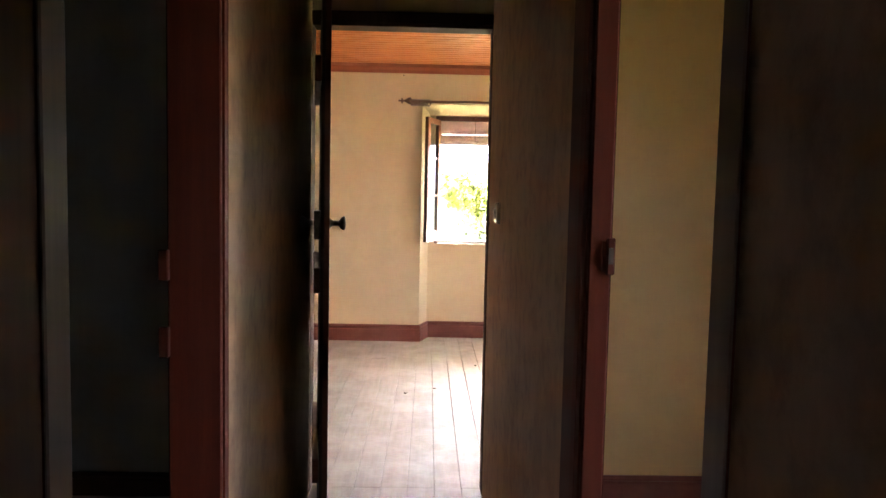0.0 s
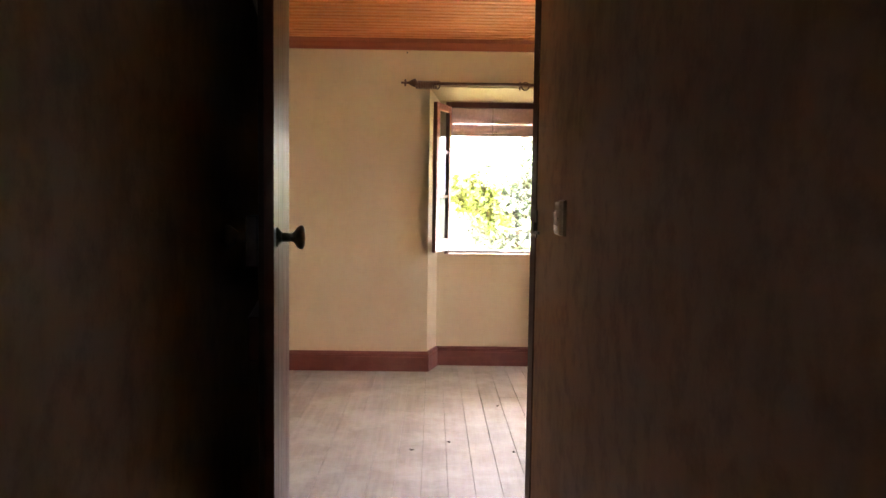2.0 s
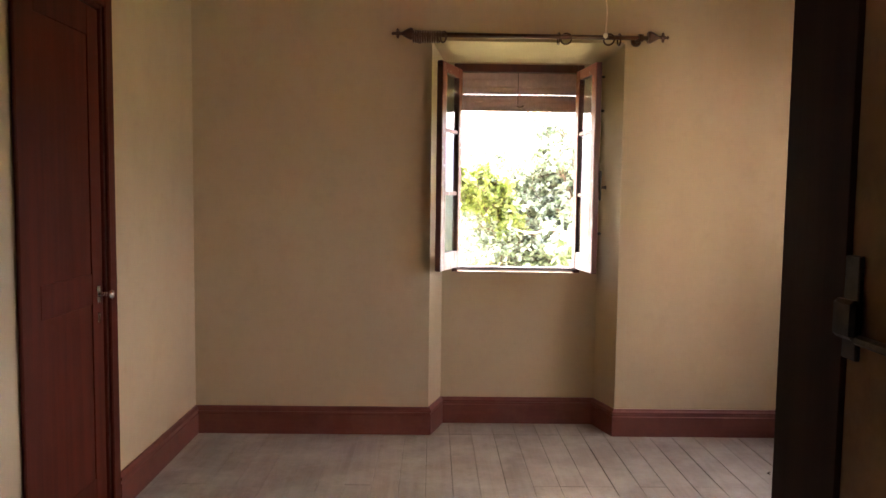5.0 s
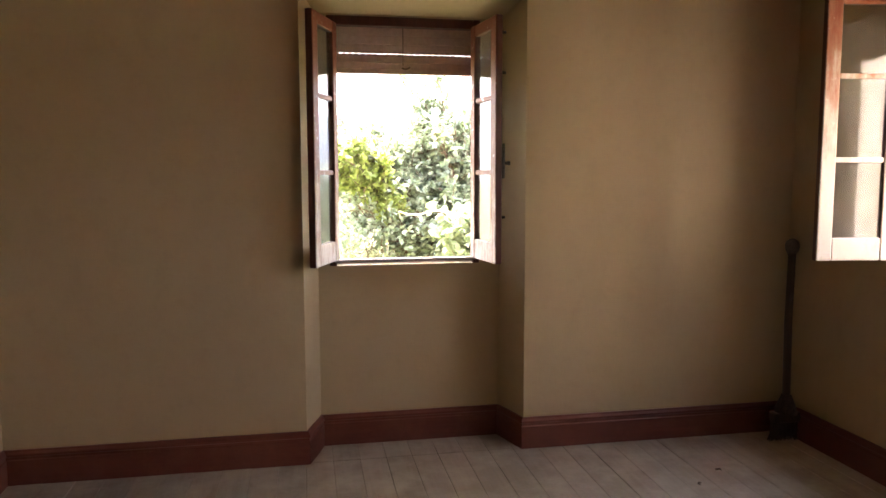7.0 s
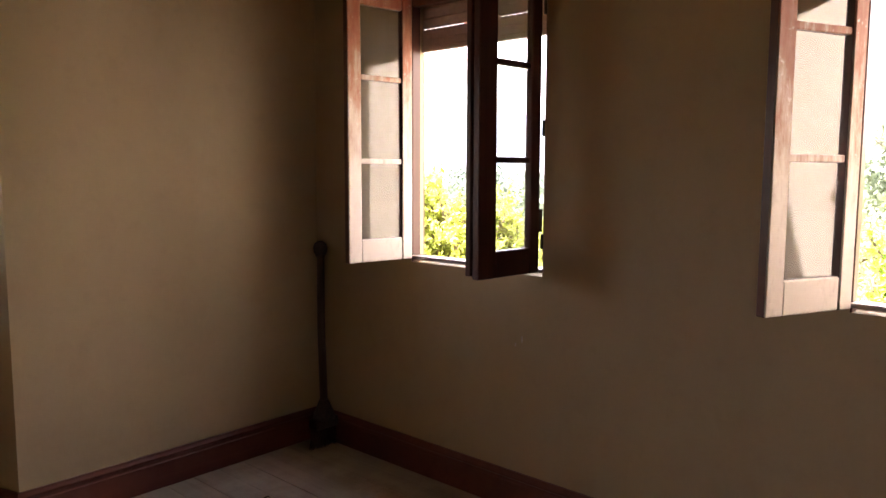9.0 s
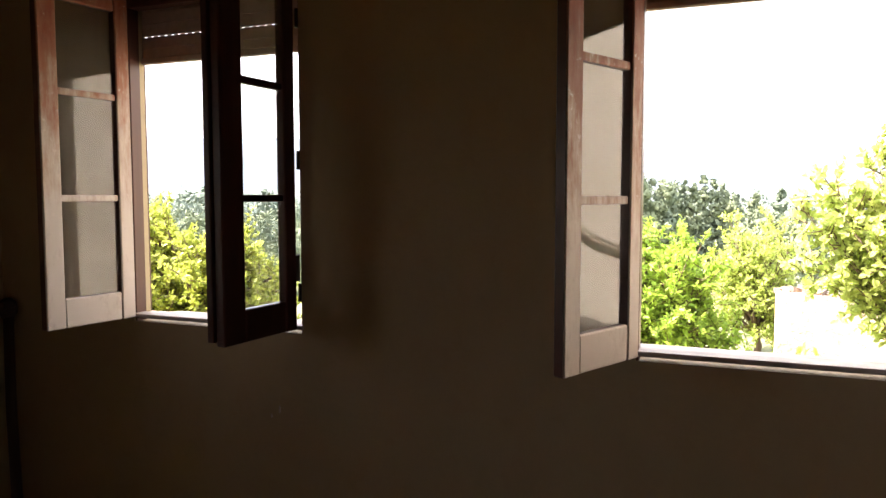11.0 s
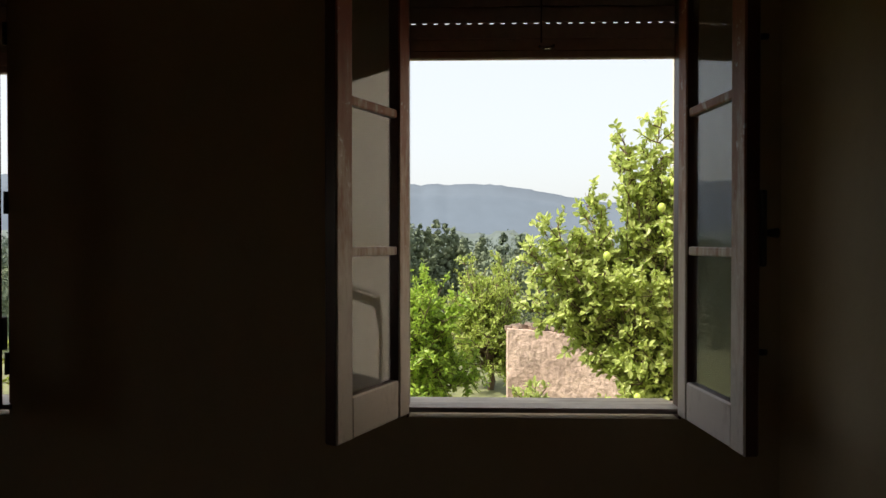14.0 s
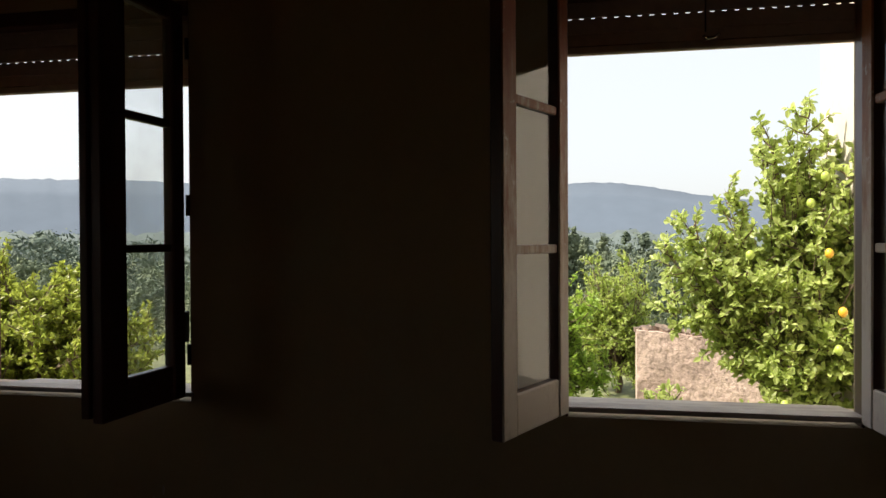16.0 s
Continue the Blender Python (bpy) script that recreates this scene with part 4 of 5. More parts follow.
# ---- outdoors ----
def leaf_mat(name, dark, light, trans):
    m = bpy.data.materials.new(name)
    m.use_nodes = True
    nt = m.node_tree
    nt.nodes.clear()
    out = nt.nodes.new("ShaderNodeOutputMaterial")
    geo = nt.nodes.new("ShaderNodeNewGeometry")
    col = ramp(nt, geo.outputs["Random Per Island"], [(0.0, dark), (0.75, light), (1.0, tuple(min(1, c * 1.25) for c in light))])
    pr = nt.nodes.new("ShaderNodeBsdfPrincipled")
    pr.inputs["Roughness"].default_value = 0.42
    nt.links.new(col, pr.inputs["Base Color"])
    tl = nt.nodes.new("ShaderNodeBsdfTranslucent")
    nt.links.new(mix(nt, col, (0.50, 0.66, 0.14), 0.35), tl.inputs[0])
    mx = nt.nodes.new("ShaderNodeMixShader")
    mx.inputs[0].default_value = trans
    nt.links.new(pr.outputs[0], mx.inputs[1])
    nt.links.new(tl.outputs[0], mx.inputs[2])
    nt.links.new(mx.outputs[0], out.inputs[0])
    return m


LEAF_LEMON = leaf_mat("lemon_leaf", (0.25, 0.31, 0.08), (0.51, 0.58, 0.20), 0.52)
LEAF_BRIGHT = leaf_mat("bright_leaf", (0.13, 0.24, 0.03), (0.38, 0.52, 0.08), 0.5)
LEAF_PALE = leaf_mat("pale_fig_leaf", (0.12, 0.16, 0.11), (0.22, 0.27, 0.19), 0.32)
LEAF_VINE = leaf_mat("vine_leaf", (0.10, 0.135, 0.035), (0.23, 0.27, 0.08), 0.42)
LEAF_SHRUB = leaf_mat("shrub_leaf", (0.22, 0.29, 0.06), (0.47, 0.54, 0.14), 0.5)
LEAF_YELLOW = leaf_mat("yellow_green_leaf", (0.18, 0.21, 0.03), (0.35, 0.37, 0.06), 0.48)
LEAF_FIG = leaf_mat("fig_leaf", (0.13, 0.17, 0.135), (0.265, 0.315, 0.25), 0.24)
LEAF_OLIVE = leaf_mat("olive_leaf", (0.16, 0.18, 0.11), (0.30, 0.32, 0.22), 0.3)
# paler, greyer needles: haze over the distance put into the colour
LEAF_PINE = leaf_mat("haze_tinted_pine_needles", (0.12, 0.145, 0.12), (0.19, 0.21, 0.17), 0.2)
BARK = wood("bark", (0.17, 0.12, 0.08), (0.08, 0.055, 0.038), "z", 0.85, 0.5, None, 0.8, 0.2)
BRANCH_PALE = plain("pale_dry_branch", (0.62, 0.55, 0.42), 0.8)
GRASS = plain("grass_ground", (0.12, 0.13, 0.055), 0.9, 0, 0.6, 3.0, 0.6)
LEMON_GREEN = plain("green_lemon", (0.36, 0.46, 0.08), 0.4, 0, 0.15, 60, 0.1)
LEMON_RIPE = plain("ripe_orange", (0.78, 0.42, 0.04), 0.4, 0, 0.12, 60, 0.1)
COPING = plain("lichen_stone", (0.17, 0.125, 0.095), 0.9, 0, 0.6, 14, 0.9)
# hill and slope colours carry the distance haze as a blue-grey tint
HILL = plain("haze_tinted_hill", (0.088, 0.115, 0.150), 1.0, 0, 0.05, 0.02, 0.0)
HILL_NEAR = plain("haze_tinted_slope", (0.085, 0.11, 0.105), 1.0, 0, 0.22, 0.03, 0.0)


def ground_z(x, y):
    r = math.hypot(x - 2, y - 4)
    z = -1.15 + 0.10 * noise.noise(Vector((x * 0.15, y * 0.15, 0)))
    if r > 14:
        z -= min((r - 14) * 0.16, 22) * min(1.0, (r - 14) / 20 + 0.2)
    if r > 300:
        z += (r - 300) * 0.02
    return z


bm = bmesh.new()
radii = [0.0, 2, 4, 6, 8, 10, 12, 14, 17, 21, 26, 33, 42, 55, 75, 100, 140, 200, 300, 450, 700, 1000]
NA = 72
rings = []
for r in radii:
    if r == 0:
        rings.append([bm.verts.new((2, 4, ground_z(2, 4)))])
    else:
        rings.append([bm.verts.new((2 + r * math.cos(a), 4 + r * math.sin(a), ground_z(2 + r * math.cos(a), 4 + r * math.sin(a)))) for a in (2 * math.pi * k / NA for k in range(NA))])
for k in range(NA):
    bm.faces.new((rings[0][0], rings[1][k], rings[1][(k + 1) % NA]))
for a, b in zip(rings[1:], rings[2:]):
    for k in range(NA):
        bm.faces.new((a[k], b[k], b[(k + 1) % NA], a[(k + 1) % NA])).smooth = True
bmesh.ops.recalc_face_normals(bm, faces=bm.faces[:])
tagged(part("ground", bm, GRASS), "dry green garden ground falling to a valley", "ground", kind="structure")


def ridge(name, dist, base, height, mat, lbl, seed, rough):
    bm = bmesh.new()
    n = 420
    rows = []
    for k in range(n + 1):
        a = -1.3 + 3.3 * k / n
        fall = min(1.0, max(0.0, -(a + 0.0085) / 0.22))
        h = height * (1.0 - 0.36 * fall * fall * (3 - 2 * fall) + 0.035 * noise.noise(Vector((a * 6.0, seed, 2))))
        h += rough * (noise.noise(Vector((a * 160, seed, 4))) + 0.6 * noise.noise(Vector((a * 420, seed, 5))))
        c, s = math.cos(a), math.sin(a)
        rows.append([bm.verts.new((dist * f * c, 4 + dist * f * s, z)) for f, z in ((0.80, base), (0.87, base + (h - base) * 0.35), (0.94, base + (h - base) * 0.75), (1.0, h), (1.06, base))])
    for a, b in zip(rows, rows[1:]):
        for i in range(4):
            bm.faces.new((a[i], a[i + 1], b[i + 1], b[i])).smooth = True
    bmesh.ops.recalc_face_normals(bm, faces=bm.faces[:])
    return tagged(part(name, bm, mat), lbl, "hills", kind="structure")


ridge("backdrop_hills", 1700, -30, 131, HILL, "distant wooded hills, haze painted into their blue colour", 3.1, 4.0)
ridge("backdrop_slope", 800, -24, 10, HILL_NEAR, "wooded lower slopes of the valley, haze painted into their colour", 8.4, 5.0)


def add_leaf(verts, faces, p, d, n, length, width):
    """A folded leaf: six corners, two quads, from p along d."""
    s = d.cross(n)
    b = len(verts)
    up = n * (width * 0.18)
    for v in (p, p + d * (length * 0.35) + s * (width * 0.5) + up, p + d * (length * 0.75) + s * (width * 0.36) + up,
              p + d * length, p + d * (length * 0.75) - s * (width * 0.36) + up, p + d * (length * 0.35) - s * (width * 0.5) + up):
        verts.append(v)
    faces.append((b, b + 1, b + 2, b + 3))
    faces.append((b, b + 3, b + 4, b + 5))


def rand_dir(rng):
    while True:
        v = Vector((rng.uniform(-1, 1), rng.uniform(-1, 1), rng.uniform(-1, 1)))
        if 0.05 < v.length < 1:
            return v.normalized()


def leaves_mesh(name, verts, faces, mat, parent):
    me = bpy.data.meshes.new(name)
    me.from_pydata([tuple(v) for v in verts], [], faces)
    me.materials.append(mat)
    ob = new(name, me)
    ob.parent = parent
    return ob


def tree(name, label, base, crown_z, ends, mat, seed, twigs=9, leaves=11, reach=0.33, leaf_len=0.085, leaf_w=0.042, trunk_r=0.08, category="tree", droop=0.0, facing=(0.0, 0.0, 1.0)):
    """A tree: trunk from base, one limb to each end in ends (x, y, z), twigs round every end and leaves along the twigs, turned to the light."""
    rng = random.Random(seed)
    t = thing(name, label, category, at=pose(*base))
    o = Vector(base)
    fork = Vector((rng.uniform(-0.1, 0.1), rng.uniform(-0.1, 0.1), crown_z - base[2]))
    trunk = part("trunk", tube_bm([(0, 0, -0.3), fork * 0.5 + Vector((rng.uniform(-.08, .08), rng.uniform(-.08, .08), 0)), fork], [trunk_r * 1.25, trunk_r, trunk_r * 0.8], 10), BARK, t)
    verts, faces = [], []
    for e in ends:
        e = Vector(e) - o
        bm = bmesh.new()
        mid = fork.lerp(e, 0.5) + Vector((rng.uniform(-.12, .12), rng.uniform(-.12, .12), rng.uniform(0.0, .15)))
        pts = [fork, fork.lerp(mid, 0.5), mid, mid.lerp(e, 0.5) + rand_dir(rng) * 0.04, e]
        add_tube(bm, pts, [trunk_r * f for f in (0.5, 0.36, 0.25, 0.16, 0.06)], 6)
        for _ in range(twigs):
            f = rng.uniform(0.45, 1.0)
            a = mid.lerp(e, (f - 0.45) / 0.55)
            d = (rand_dir(rng) + (e - mid).normalized() * 0.5 + Vector((0, 0, 0.25 - droop))).normalized()
            L = reach * rng.uniform(0.45, 1.15)
            b = a + d * L
            b.z -= droop * L * 0.5
            add_tube(bm, [a, a.lerp(b, 0.5) + rand_dir(rng) * 0.02, b], [0.008, 0.006, 0.003], 4, False)
            for i in range(leaves):
                g = (i + rng.random()) / leaves
                p = a.lerp(b, 0.15 + 0.9 * g)
                dd = (rand_dir(rng) + d * 0.45 + Vector((0, 0, 0.1 - droop))).normalized()
                nn = (rand_dir(rng) * 0.7 + Vector(facing)).normalized()
                nn = (nn - dd * nn.dot(dd)).normalized()
                sc = rng.uniform(0.65, 1.25)
                add_leaf(verts, faces, p, dd, nn, leaf_len * sc, leaf_w * sc)
        part("limb", bm, BARK, trunk)
    leaves_mesh("crown", verts, faces, mat, t)
    return t


def blob_ends(rng, centre, rad, n, hollow=0.55):
    out = []
    while len(out) < n:
        d = rand_dir(rng)
        if d.z < -0.75:
            continue
        f = rng.uniform(hollow, 1.0)
        bumps = 1.0 + 0.18 * noise.noise(d * 2.3 + Vector(centre))
        out.append(tuple(centre[i] + d[i] * rad[i] * f * bumps for i in range(3)))
    return out


# lemon tree by the garden window: a broad low crown and upright shoots above it
rng = random.Random(21)
ends = []
for centre, rad, n in (((7.45, 3.14, 1.09), (0.60, 0.62, 0.42), 52), ((7.45, 2.66, 0.46), (0.62, 0.50, 0.56), 60), ((7.5, 2.50, 1.55), (0.5, 0.42, 0.45), 36), ((7.4, 1.9, 1.2), (0.5, 0.5, 1.0), 26), ((7.25, 2.75, -0.15), (0.4, 0.45, 0.35), 16)):
    ends += blob_ends(rng, centre, rad, n, 0.25)
for foot, tip, n in (((2.80, 1.85), (3.03, 2.46), 6), ((2.78, 1.95), (2.58, 2.55), 8), ((2.60, 1.7), (2.44, 2.40), 7), ((3.16, 1.45), (3.33, 1.86), 5), ((3.45, 1.3), (3.68, 1.63), 5), ((3.6, 1.1), (3.82, 1.34), 4), ((3.5, 0.95), (3.84, 0.84), 5), ((3.05, 0.6), (3.22, 0.30), 4), ((2.3, 1.6), (2.2, 2.3), 5)):
    for k in range(n):
        f = (k + 1) / n
        ends.append((7.45 + rng.uniform(-0.25, 0.25), foot[0] + (tip[0] - foot[0]) * f + rng.uniform(-0.05, 0.05), foot[1] + (tip[1] - foot[1]) * f + rng.uniform(-0.04, 0.02)))
lemon = tree("lemon_tree", "leafy lemon tree bearing green and ripe fruit", (7.6, 2.5, -1.15), -0.3, ends, LEAF_LEMON, 5, 13, 16, 0.22, 0.071, 0.041, 0.030, facing=(-0.35, 0.45, 0.65))
for fx, fy, fz, mt in ((7.0, 2.56, 1.31, LEMON_RIPE), (6.9, 2.62, 1.93, LEMON_GREEN), (7.0, 2.70, 1.72, LEMON_GREEN), (6.85, 3.2, 1.30, LEMON_GREEN), (6.8, 2.52, 0.85, LEMON_RIPE), (6.8, 2.95, 0.10, LEMON_GREEN), (6.8, 2.55, 0.55, LEMON_GREEN)):
    part("fruit", disc_bm([(0.005, -0.043), (0.020, -0.034), (0.032, -0.014), (0.033, 0.009), (0.022, 0.032), (0.005, 0.040)], 12, pose(fx - 7.6, fy - 2.5, fz + 1.15)), mt, lemon, "ripe orange fruit" if mt is LEMON_RIPE else "green lemon")

# shrubs and small trees of the garden
rng = random.Random(33)
tree("laurel_bush", "dense bright green laurel bush in the garden", (9.6, 5.225, -1.15), -0.7, blob_ends(rng, (9.5, 5.226, -0.01), (1.1, 1.02, 1.27), 130), LEAF_BRIGHT, 6, 17, 18, 0.26, 0.075, 0.03, 0.06, "bush")
tree("green_shrub", "light green shrub beside the garden wall", (13.2, 4.028, -1.15), -0.8, blob_ends(rng, (13.2, 4.028, 0.025), (0.9, 0.75, 1.25), 90), LEAF_SHRUB, 7, 14, 15, 0.28, 0.07, 0.026, 0.05, "bush")
tree("olive_shrub", "pale olive-green shrub in dry grass", (19, 3.953, -1.8), -0.6, blob_ends(rng, (19, 3.953, -0.72), (1.6, 1.7, 1.25), 46), LEAF_OLIVE, 8, 9, 10, 0.38, 0.11, 0.035, 0.07, "bush")
tree("olive_shrub", "pale grey-green olive shrub behind the laurel", (20, 8.04, -1.9), -0.6, blob_ends(rng, (20, 8.04, -0.81), (1.8, 2.0, 1.2), 46), LEAF_OLIVE, 18, 9, 10, 0.38, 0.12, 0.04, 0.07, "bush")
tree("round_tree", "round yellow-green tree in full leaf", (7, 10.009, -1.15), -0.3, blob_ends(rng, (6.7, 10.263, 0.204), (1.8, 1.8, 1.12), 240), LEAF_YELLOW, 9, 20, 22, 0.28, 0.062, 0.034, 0.08)
tree("low_shrub", "low shrub at the foot of the garden wall", (8.6, 3.788, -1.15), -0.9, blob_ends(rng, (8.6, 3.638, -0.568), (0.4, 0.55, 0.42), 18), LEAF_LEMON, 10, 8, 10, 0.2, 0.09, 0.04, 0.03, "bush")
tree("low_shrub", "low green shrub below the laurel", (8, 4.646, -1.15), -0.9, blob_ends(rng, (8.2, 4.643, -0.772), (0.35, 0.5, 0.25), 12), LEAF_BRIGHT, 11, 7, 10, 0.18, 0.08, 0.03, 0.03, "bush")
# seen through the niche window
tree("fig_tree", "large leafy tree with blue-green leaves outside the niche window", (2.413, 13.4, -1.15), 0.0, blob_ends(rng, (1.61, 13.2, 1.0), (1.65, 1.0, 1.95), 210, 0.35), LEAF_FIG, 12, 17, 17, 0.34, 0.085, 0.056, 0.06)
tree("fig_bush", "fig bush with broad pale leaves", (1.834, 11, -1.15), 0.1, blob_ends(rng, (1.703, 10.95, 0.71), (0.40, 0.32, 0.45), 26, 0.3), LEAF_PALE, 13, 7, 8, 0.22, 0.12, 0.10, 0.022, "bush")
vine_ends = []
for centre, rad, n in (((0.32, 12.3, 1.54), (0.32, 0.3, 0.20), 12), ((0.62, 12.4, 1.60), (0.22, 0.25, 0.22), 8), ((0.84, 12.5, 1.42), (0.22, 0.2, 0.10), 6), ((1.0, 12.5, 0.95), (0.10, 0.2, 0.22), 4)):
    vine_ends += blob_ends(rng, centre, rad, n, 0.1)
tree("vine", "yellow-green climber catching the sun", (1.0, 12.7, -1.15), 0.6, vine_ends, LEAF_VINE, 14, 12, 12, 0.2, 0.075, 0.052, 0.010, "climber")
tree("olive_shrub", "pale silvery shrub below the climber", (0.641, 11.6, -1.15), -0.3, blob_ends(rng, (0.671, 11.6, 0.24), (0.5, 0.4, 0.55), 34, 0.4), LEAF_OLIVE, 16, 12, 13, 0.24, 0.06, 0.02, 0.03, "bush")
tree("olive_tree", "small grey-green olive tree farther down the garden", (1.08, 19, -2), -0.7, blob_ends(rng, (1.08, 19, 0.09), (1.3, 1.0, 1.0), 40), LEAF_OLIVE, 15, 9, 10, 0.35, 0.10, 0.03, 0.07)
br_ = part("dry_branch", tube_bm([(0.84, 10.2, 0.96), (0.825, 10.2, 1.02), (0.90, 10.2, 0.995), (1.01, 10.22, 0.985), (1.12, 10.25, 1.015), (1.24, 10.3, 1.02), (1.56, 10.75, 0.94)], [0.003, 0.005, 0.007, 0.007, 0.007, 0.007, 0.008], 8), BRANCH_PALE)
tagged(br_, "pale curved dry branch before the fig leaves", "branch")


# woods on the slope
def wood_leaf_mat(name, dark, light):
    m, nt, bsdf = mat_new(name)
    co = coords_of(nt)
    stand = noise_tex(nt, co, 0.32, 2, 0.5)
    geo = nt.nodes.new("ShaderNodeNewGeometry")
    tone = nt.nodes.new("ShaderNodeMath")
    tone.operation = "MULTIPLY_ADD"
    tone.inputs[1].default_value = 0.16
    nt.links.new(geo.outputs["Random Per Island"], tone.inputs[0])
    nt.links.new(stand, tone.inputs[2])
    nt.links.new(ramp(nt, tone.outputs[0], [(0.38, dark), (0.74, light)]), bsdf.inputs["Base Color"])
    bsdf.inputs["Roughness"].default_value = 1.0
    bsdf.inputs["Specular IOR Level"].default_value = 0.0
    return m


# both leaf colours lifted and greyed to stand in for haze
NEAR_WOOD = wood_leaf_mat("haze_tinted_wood_leaf", (0.125, 0.16, 0.12), (0.195, 0.23, 0.145))
FAR_WOOD = wood_leaf_mat("haze_tinted_far_leaf", (0.10, 0.135, 0.115), (0.16, 0.19, 0.15))


def woods(name, label, specs, mat, seed, count, size):
    """Trees as (x, y, foot, height, half width, conical): each a cloud of small leaf tufts gathered in clumps."""
    gen = np.random.default_rng(seed)
    quads = []
    for x, y, zb, h, w, conical in specs:
        n_cl = 60 if conical else 30
        f = gen.random(n_cl) ** 0.8
        a = gen.uniform(0, 2 * np.pi, n_cl)
        prof = (1.03 - f) ** 0.6 if conical else np.sqrt(np.maximum(0.04, 1 - (1.7 * f - 0.8) ** 2))
        rad = w * prof * gen.uniform(0.25, 0.9, n_cl)
        cl = np.stack([x + rad * np.cos(a), y + rad * np.sin(a), zb + h * (0.15 + 0.83 * f)], 1)
        csz = w * gen.uniform(0.22, 0.40, n_cl) * ((0.22 + 0.6 * prof) if conical else (0.35 + 0.65 * prof))
        pick = gen.integers(0, n_cl, count)
        d = gen.normal(size=(count, 3))
        d /= np.linalg.norm(d, axis=1)[:, None]
        p = cl[pick] + d * (csz[pick] * gen.uniform(0.6, 1.1, count))[:, None]
        u = gen.normal(size=(count, 3))
        u -= (u * d).sum(1)[:, None] * d * 0.7
        u /= np.linalg.norm(u, axis=1)[:, None]
        v = np.cross(d, u)
        sz = (size * gen.uniform(0.6, 1.5, count))[:, None]
        quads.append(np.stack([p - u * sz, p + v * sz * 0.45, p + u * sz, p - v * sz * 0.45], 1))
    co = np.concatenate(quads).reshape(-1, 3)
    me = bpy.data.meshes.new(name)
    me.from_pydata(co.tolist(), [], np.arange(len(co)).reshape(-1, 4).tolist())
    me.materials.append(mat)
    return tagged(new(name, me), label, "woods", kind="stuff")


rng = random.Random(71)
specs = []
for i in range(120):
    d = rng.uniform(55, 115)
    q = rng.uniform(-0.22, 0.45) if i < 80 else rng.uniform(0.45, 1.25)
    x, y = 2 + d / math.hypot(1, q), 4 + d * q / math.hypot(1, q)
    zb = ground_z(x, y)
    top = 1.4 + d * (rng.uniform(-0.046, -0.006) + (0.040 if 0.03 < q < 0.105 else 0.0) + (0.042 if 0.12 < q < 0.34 else 0.0))
    h = max(3.0, top - zb)
    specs.append((x, y, zb, h, h * rng.uniform(0.22, 0.36), rng.random() < 0.45))
for x, y, top, w in ((60, 8.9, 2.3, 1.2), (60.5, 8.1, 2.85, 1.2), (61, 7.4, 2.6, 1.3), (62, 6.7, 3.45, 1.3), (62.5, 6.0, 2.9, 1.3), (63, 5.3, 2.8, 1.3), (62, 4.4, 1.7, 1.4), (66, 10.2, 3.0, 1.3), (64, 11.6, 2.5, 1.3), (63, 1.1, 2.2, 1.5), (63, -0.4, 2.1, 1.5), (65, 2.9, 1.7, 1.6)):  # a stand of dark conifers
    zb = max(ground_z(x, y), top - 8.0)
    specs.append((x, y, zb, top - zb, w, True))
for x, y, top, w in ((56, 14.5, 2.8, 1.9), (55, 12.9, 3.0, 1.9), (56, 11.4, 3.1, 1.8), (57, 10.2, 2.9, 1.6), (57, 9.2, 2.4, 1.4), (54, 16.0, 2.7, 2.0)):  # broad crowns before the umbrella pine
    specs.append((x, y, top - 8.0, 8.0, w, False))
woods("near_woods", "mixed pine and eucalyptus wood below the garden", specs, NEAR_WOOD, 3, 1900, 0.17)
specs = []
for i in range(230):
    d = rng.uniform(120, 330)
    q = rng.uniform(-0.35, 1.4)
    x, y = 2 + d / math.hypot(1, q), 4 + d * q / math.hypot(1, q)
    zb = ground_z(x, y)
    top = 1.4 + d * rng.uniform(-0.021, 0.012)
    h = max(6.0, top - zb)
    specs.append((x, y, zb, h, h * rng.uniform(0.24, 0.42), rng.random() < 0.3))
woods("far_woods", "woods across the valley, haze painted into their colour", specs, FAR_WOOD, 4, 700, 0.42)
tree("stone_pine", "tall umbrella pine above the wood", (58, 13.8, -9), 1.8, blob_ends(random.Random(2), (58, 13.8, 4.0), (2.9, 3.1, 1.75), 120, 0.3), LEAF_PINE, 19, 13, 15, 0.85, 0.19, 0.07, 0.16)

# garden wall with a broken, lichen-grown top
gw = thing("garden_wall", "old pink rendered garden wall with crumbling top", "wall", kind="structure")
bm = bmesh.new()
rng = random.Random(12)
ny, nz = 26, 8
front, back = [], []
gx, ga, gb = 11.4, 3.775, -3.0
for k in range(ny + 1):
    f = k / ny
    y = ga + (gb - ga) * f
    x = gx - 1.6 * f
    top = 0.125 - 0.30 * f + 0.05 * noise.noise(Vector((y * 3.1, 1, 0)))
    front.append([bm.verts.new((x + 0.015 * noise.noise(Vector((y * 3, z_ * 3, 2))), y, -1.4 + (top + 1.4) * z_ / nz)) for z_ in range(nz + 1)])
    back.append([bm.verts.new((x + 0.35, y, -1.4 + (top + 1.4) * z_ / nz)) for z_ in range(nz + 1)])
for k in range(ny):
    for j in range(nz):
        bm.faces.new((front[k][j], front[k][j + 1], front[k + 1][j + 1], front[k + 1][j]))
        bm.faces.new((back[k][j], back[k + 1][j], back[k + 1][j + 1], back[k][j + 1]))
    bm.faces.new((front[k][nz], back[k][nz], back[k + 1][nz], front[k + 1][nz]))
for j in range(nz):
    bm.faces.new((front[0][j], back[0][j], back[0][j + 1], front[0][j + 1]))
    bm.faces.new((front[ny][j], front[ny][j + 1], back[ny][j + 1], back[ny][j]))
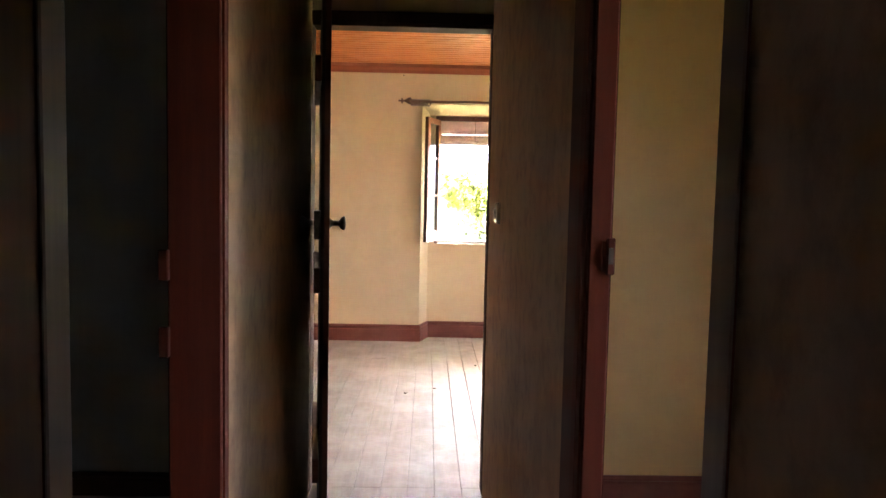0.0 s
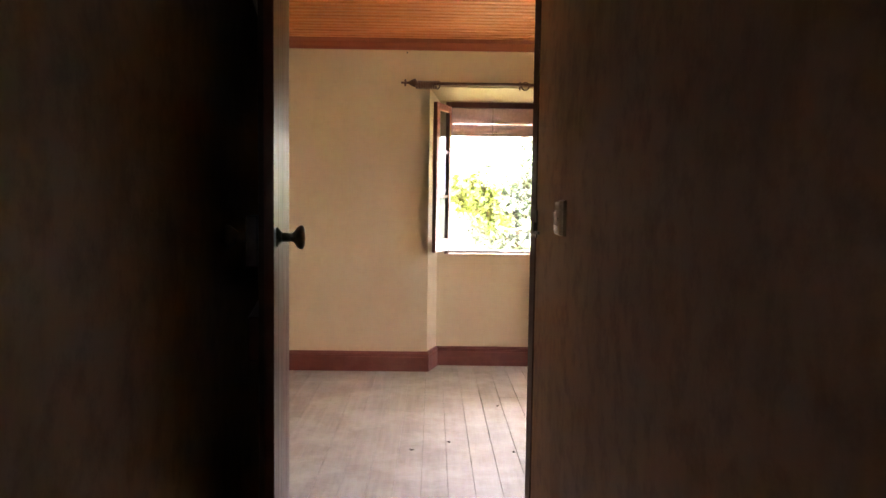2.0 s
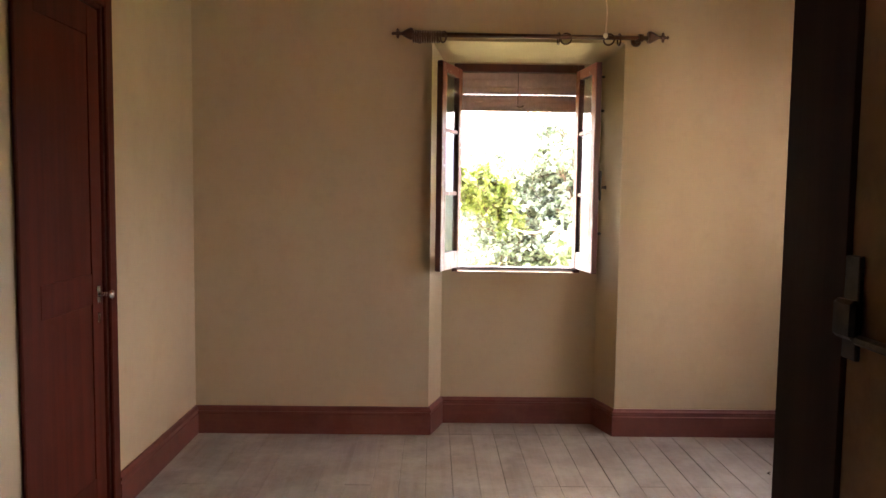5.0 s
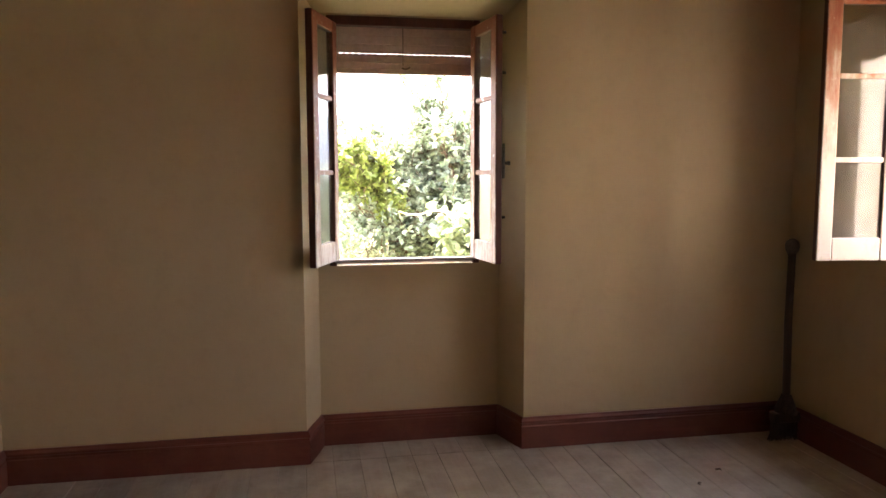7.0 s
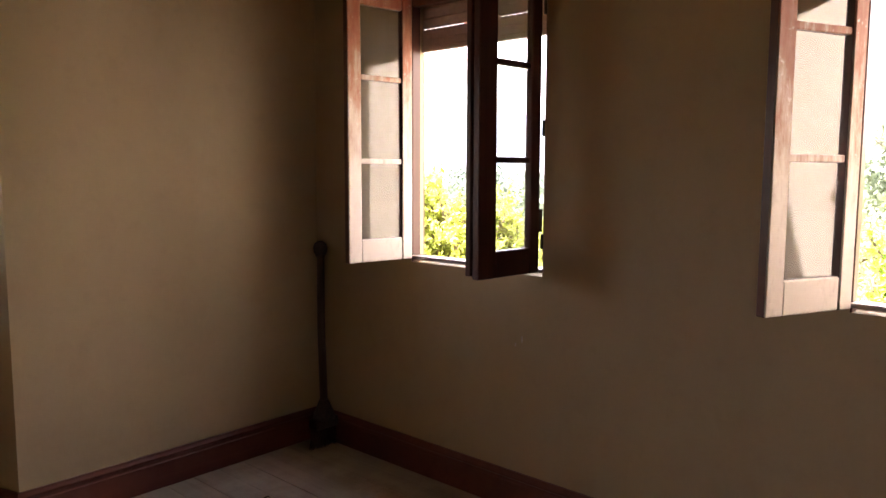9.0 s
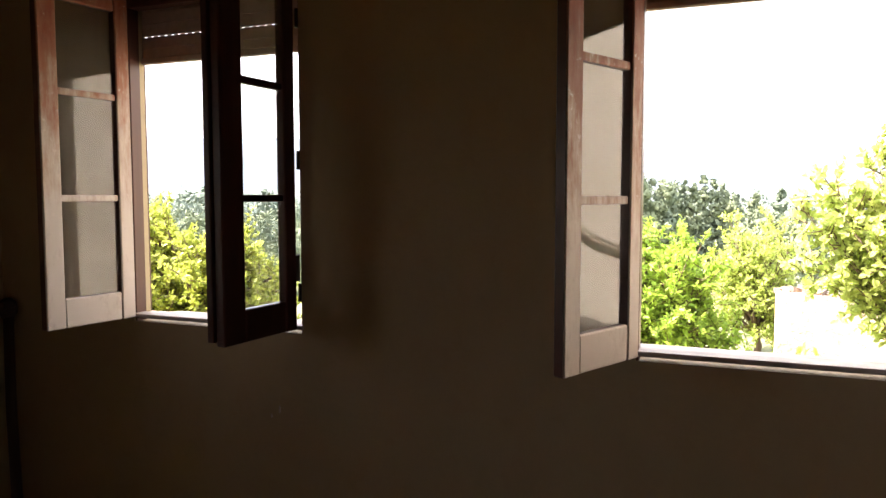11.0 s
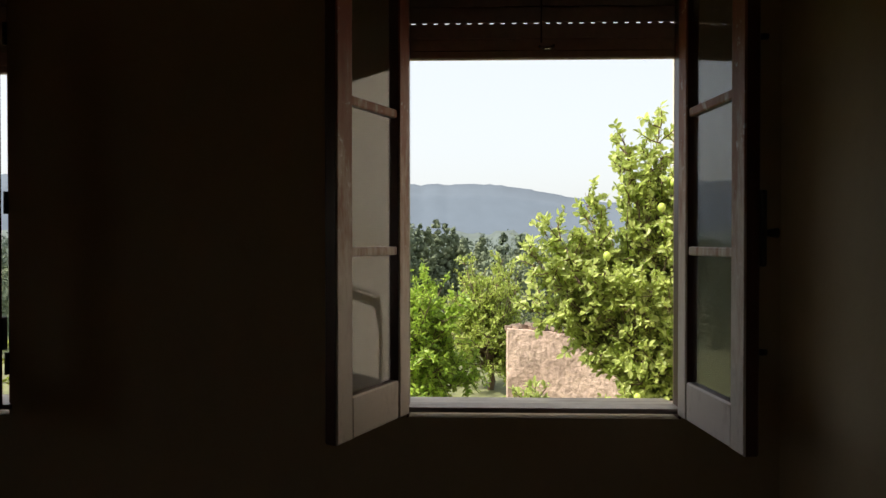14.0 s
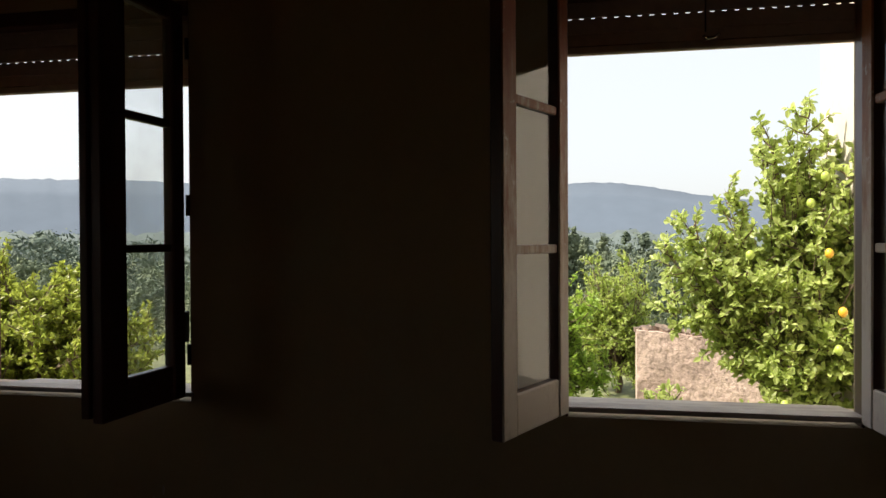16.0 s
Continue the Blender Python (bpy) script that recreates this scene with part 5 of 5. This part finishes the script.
bmesh.ops.recalc_face_normals(bm, faces=bm.faces[:])
part("wall_body", bm, GARDEN_RENDER, gw)
for k in range(70):
    f = (k + rng.random()) / 70
    y = ga + (gb - ga) * f
    x = gx - 1.6 * f + rng.uniform(0.07, 0.26)
    top = 0.125 - 0.30 * f + 0.05 * noise.noise(Vector((y * 3.1, 1, 0)))
    k1, k2, k3 = rng.uniform(0.04, 0.10), rng.uniform(0.045, 0.11), rng.uniform(0.03, 0.08)
    b = box_bm(-k1, -k2, -0.05, k1, k2, k3, 0.012, 2)
    for v in b.verts:
        v.co += 0.03 * Vector((noise.noise(v.co * 14 + Vector((k, 0, 0))), noise.noise(v.co * 14 + Vector((0, k, 0))), noise.noise(v.co * 14 + Vector((0, 0, k)))))
    b.transform(pose(x, y, top, rng.uniform(-18, 18), rng.uniform(-18, 18), rng.uniform(-60, 60)))
    part("coping_stone", b, COPING, gw)

# the house's own wing, rendered, beyond the garden window
wing = thing("house_wing", "sunlit rendered wing of the house with a rain pipe", "building", kind="structure")
part("wall", wall_bm((2.72, 2.28, 0), (1, 0, 0), (0, -1, 0), 0, 5.45, -3.2, 4.4, 0.4), WING_RENDER, wing)
part("rain_pipe", tube_bm([(3.60, 2.33, 1.30), (3.74, 2.33, 1.18), (3.98, 2.33, 1.10), (4.02, 2.33, 0.9), (4.02, 2.33, -1.1)], 0.02, 12), WING_RENDER, wing)

# shed roof seen past the niche window
shed = thing("shed", "pale shed with a sloping verge behind the trees", "building", kind="structure")
part("wall", wall_bm((0, 18.0, 0), (1, 0, 0), (0, 1, 0), -4.5, 0.9, -3, 0.2, 3.0), RENDER_OUT, shed)
part("roof", box_bm(-3.4, -0.3, -0.04, 0.62, 3.2, 0.04, 0.01, 1, pose(0.25, 17.9, 2.08, 0, -36, 0)), RENDER_OUT, shed)

# ---- floors: boards with open joints ----
floor = part("floor", box_bm(-2.6, -1.2, -0.12, XR + 0.1, NY, -0.024), GAP)
tagged(floor, "worn pale wooden plank floor with open joints", "floor", kind="structure")
rng = random.Random(15)
PITCH = 0.126
board_memo = {}


def board(x0, y0, length, width):
    key = (round(length, 2), round(width, 3))
    if key not in board_memo:
        me = bpy.data.meshes.new("plank")
        bm = box_bm(0, 0, -0.024, key[1], key[0] - 0.002, 0.0, 0.0014)
        bm.to_mesh(me)
        bm.free()
        me.materials.append(FLOORWOOD)
        board_memo[key] = me
    ob = new("plank", board_memo[key])
    ob.parent = floor
    ob.location = (x0, y0, rng.uniform(-0.0012, 0.0012))


def lay(x_lo, x_hi, y_lo, y_hi):
    k = math.ceil((x_lo + 0.02) / PITCH) - 1
    while -0.02 + k * PITCH < x_hi:
        a, b = max(x_lo, -0.02 + k * PITCH), min(x_hi, -0.02 + (k + 1) * PITCH)
        k += 1
        if b - a < 0.02:
            continue
        y = y_lo
        while y < y_hi - 0.02:
            L = round(rng.choice((1.4, 1.9, 2.4, 3.0)) + (0.3 if y == y_lo else 0), 2)
            if y_hi - y - L < 0.5:
                L = y_hi - y
            board(a + 0.0011, y, L, b - a - 0.0022)
            y += L


lay(XL, XR, YN - 0.02, YF)
lay(NX0, NX1, YF, NY)
lay(-2.6, XR, -1.2, YN - 0.02)
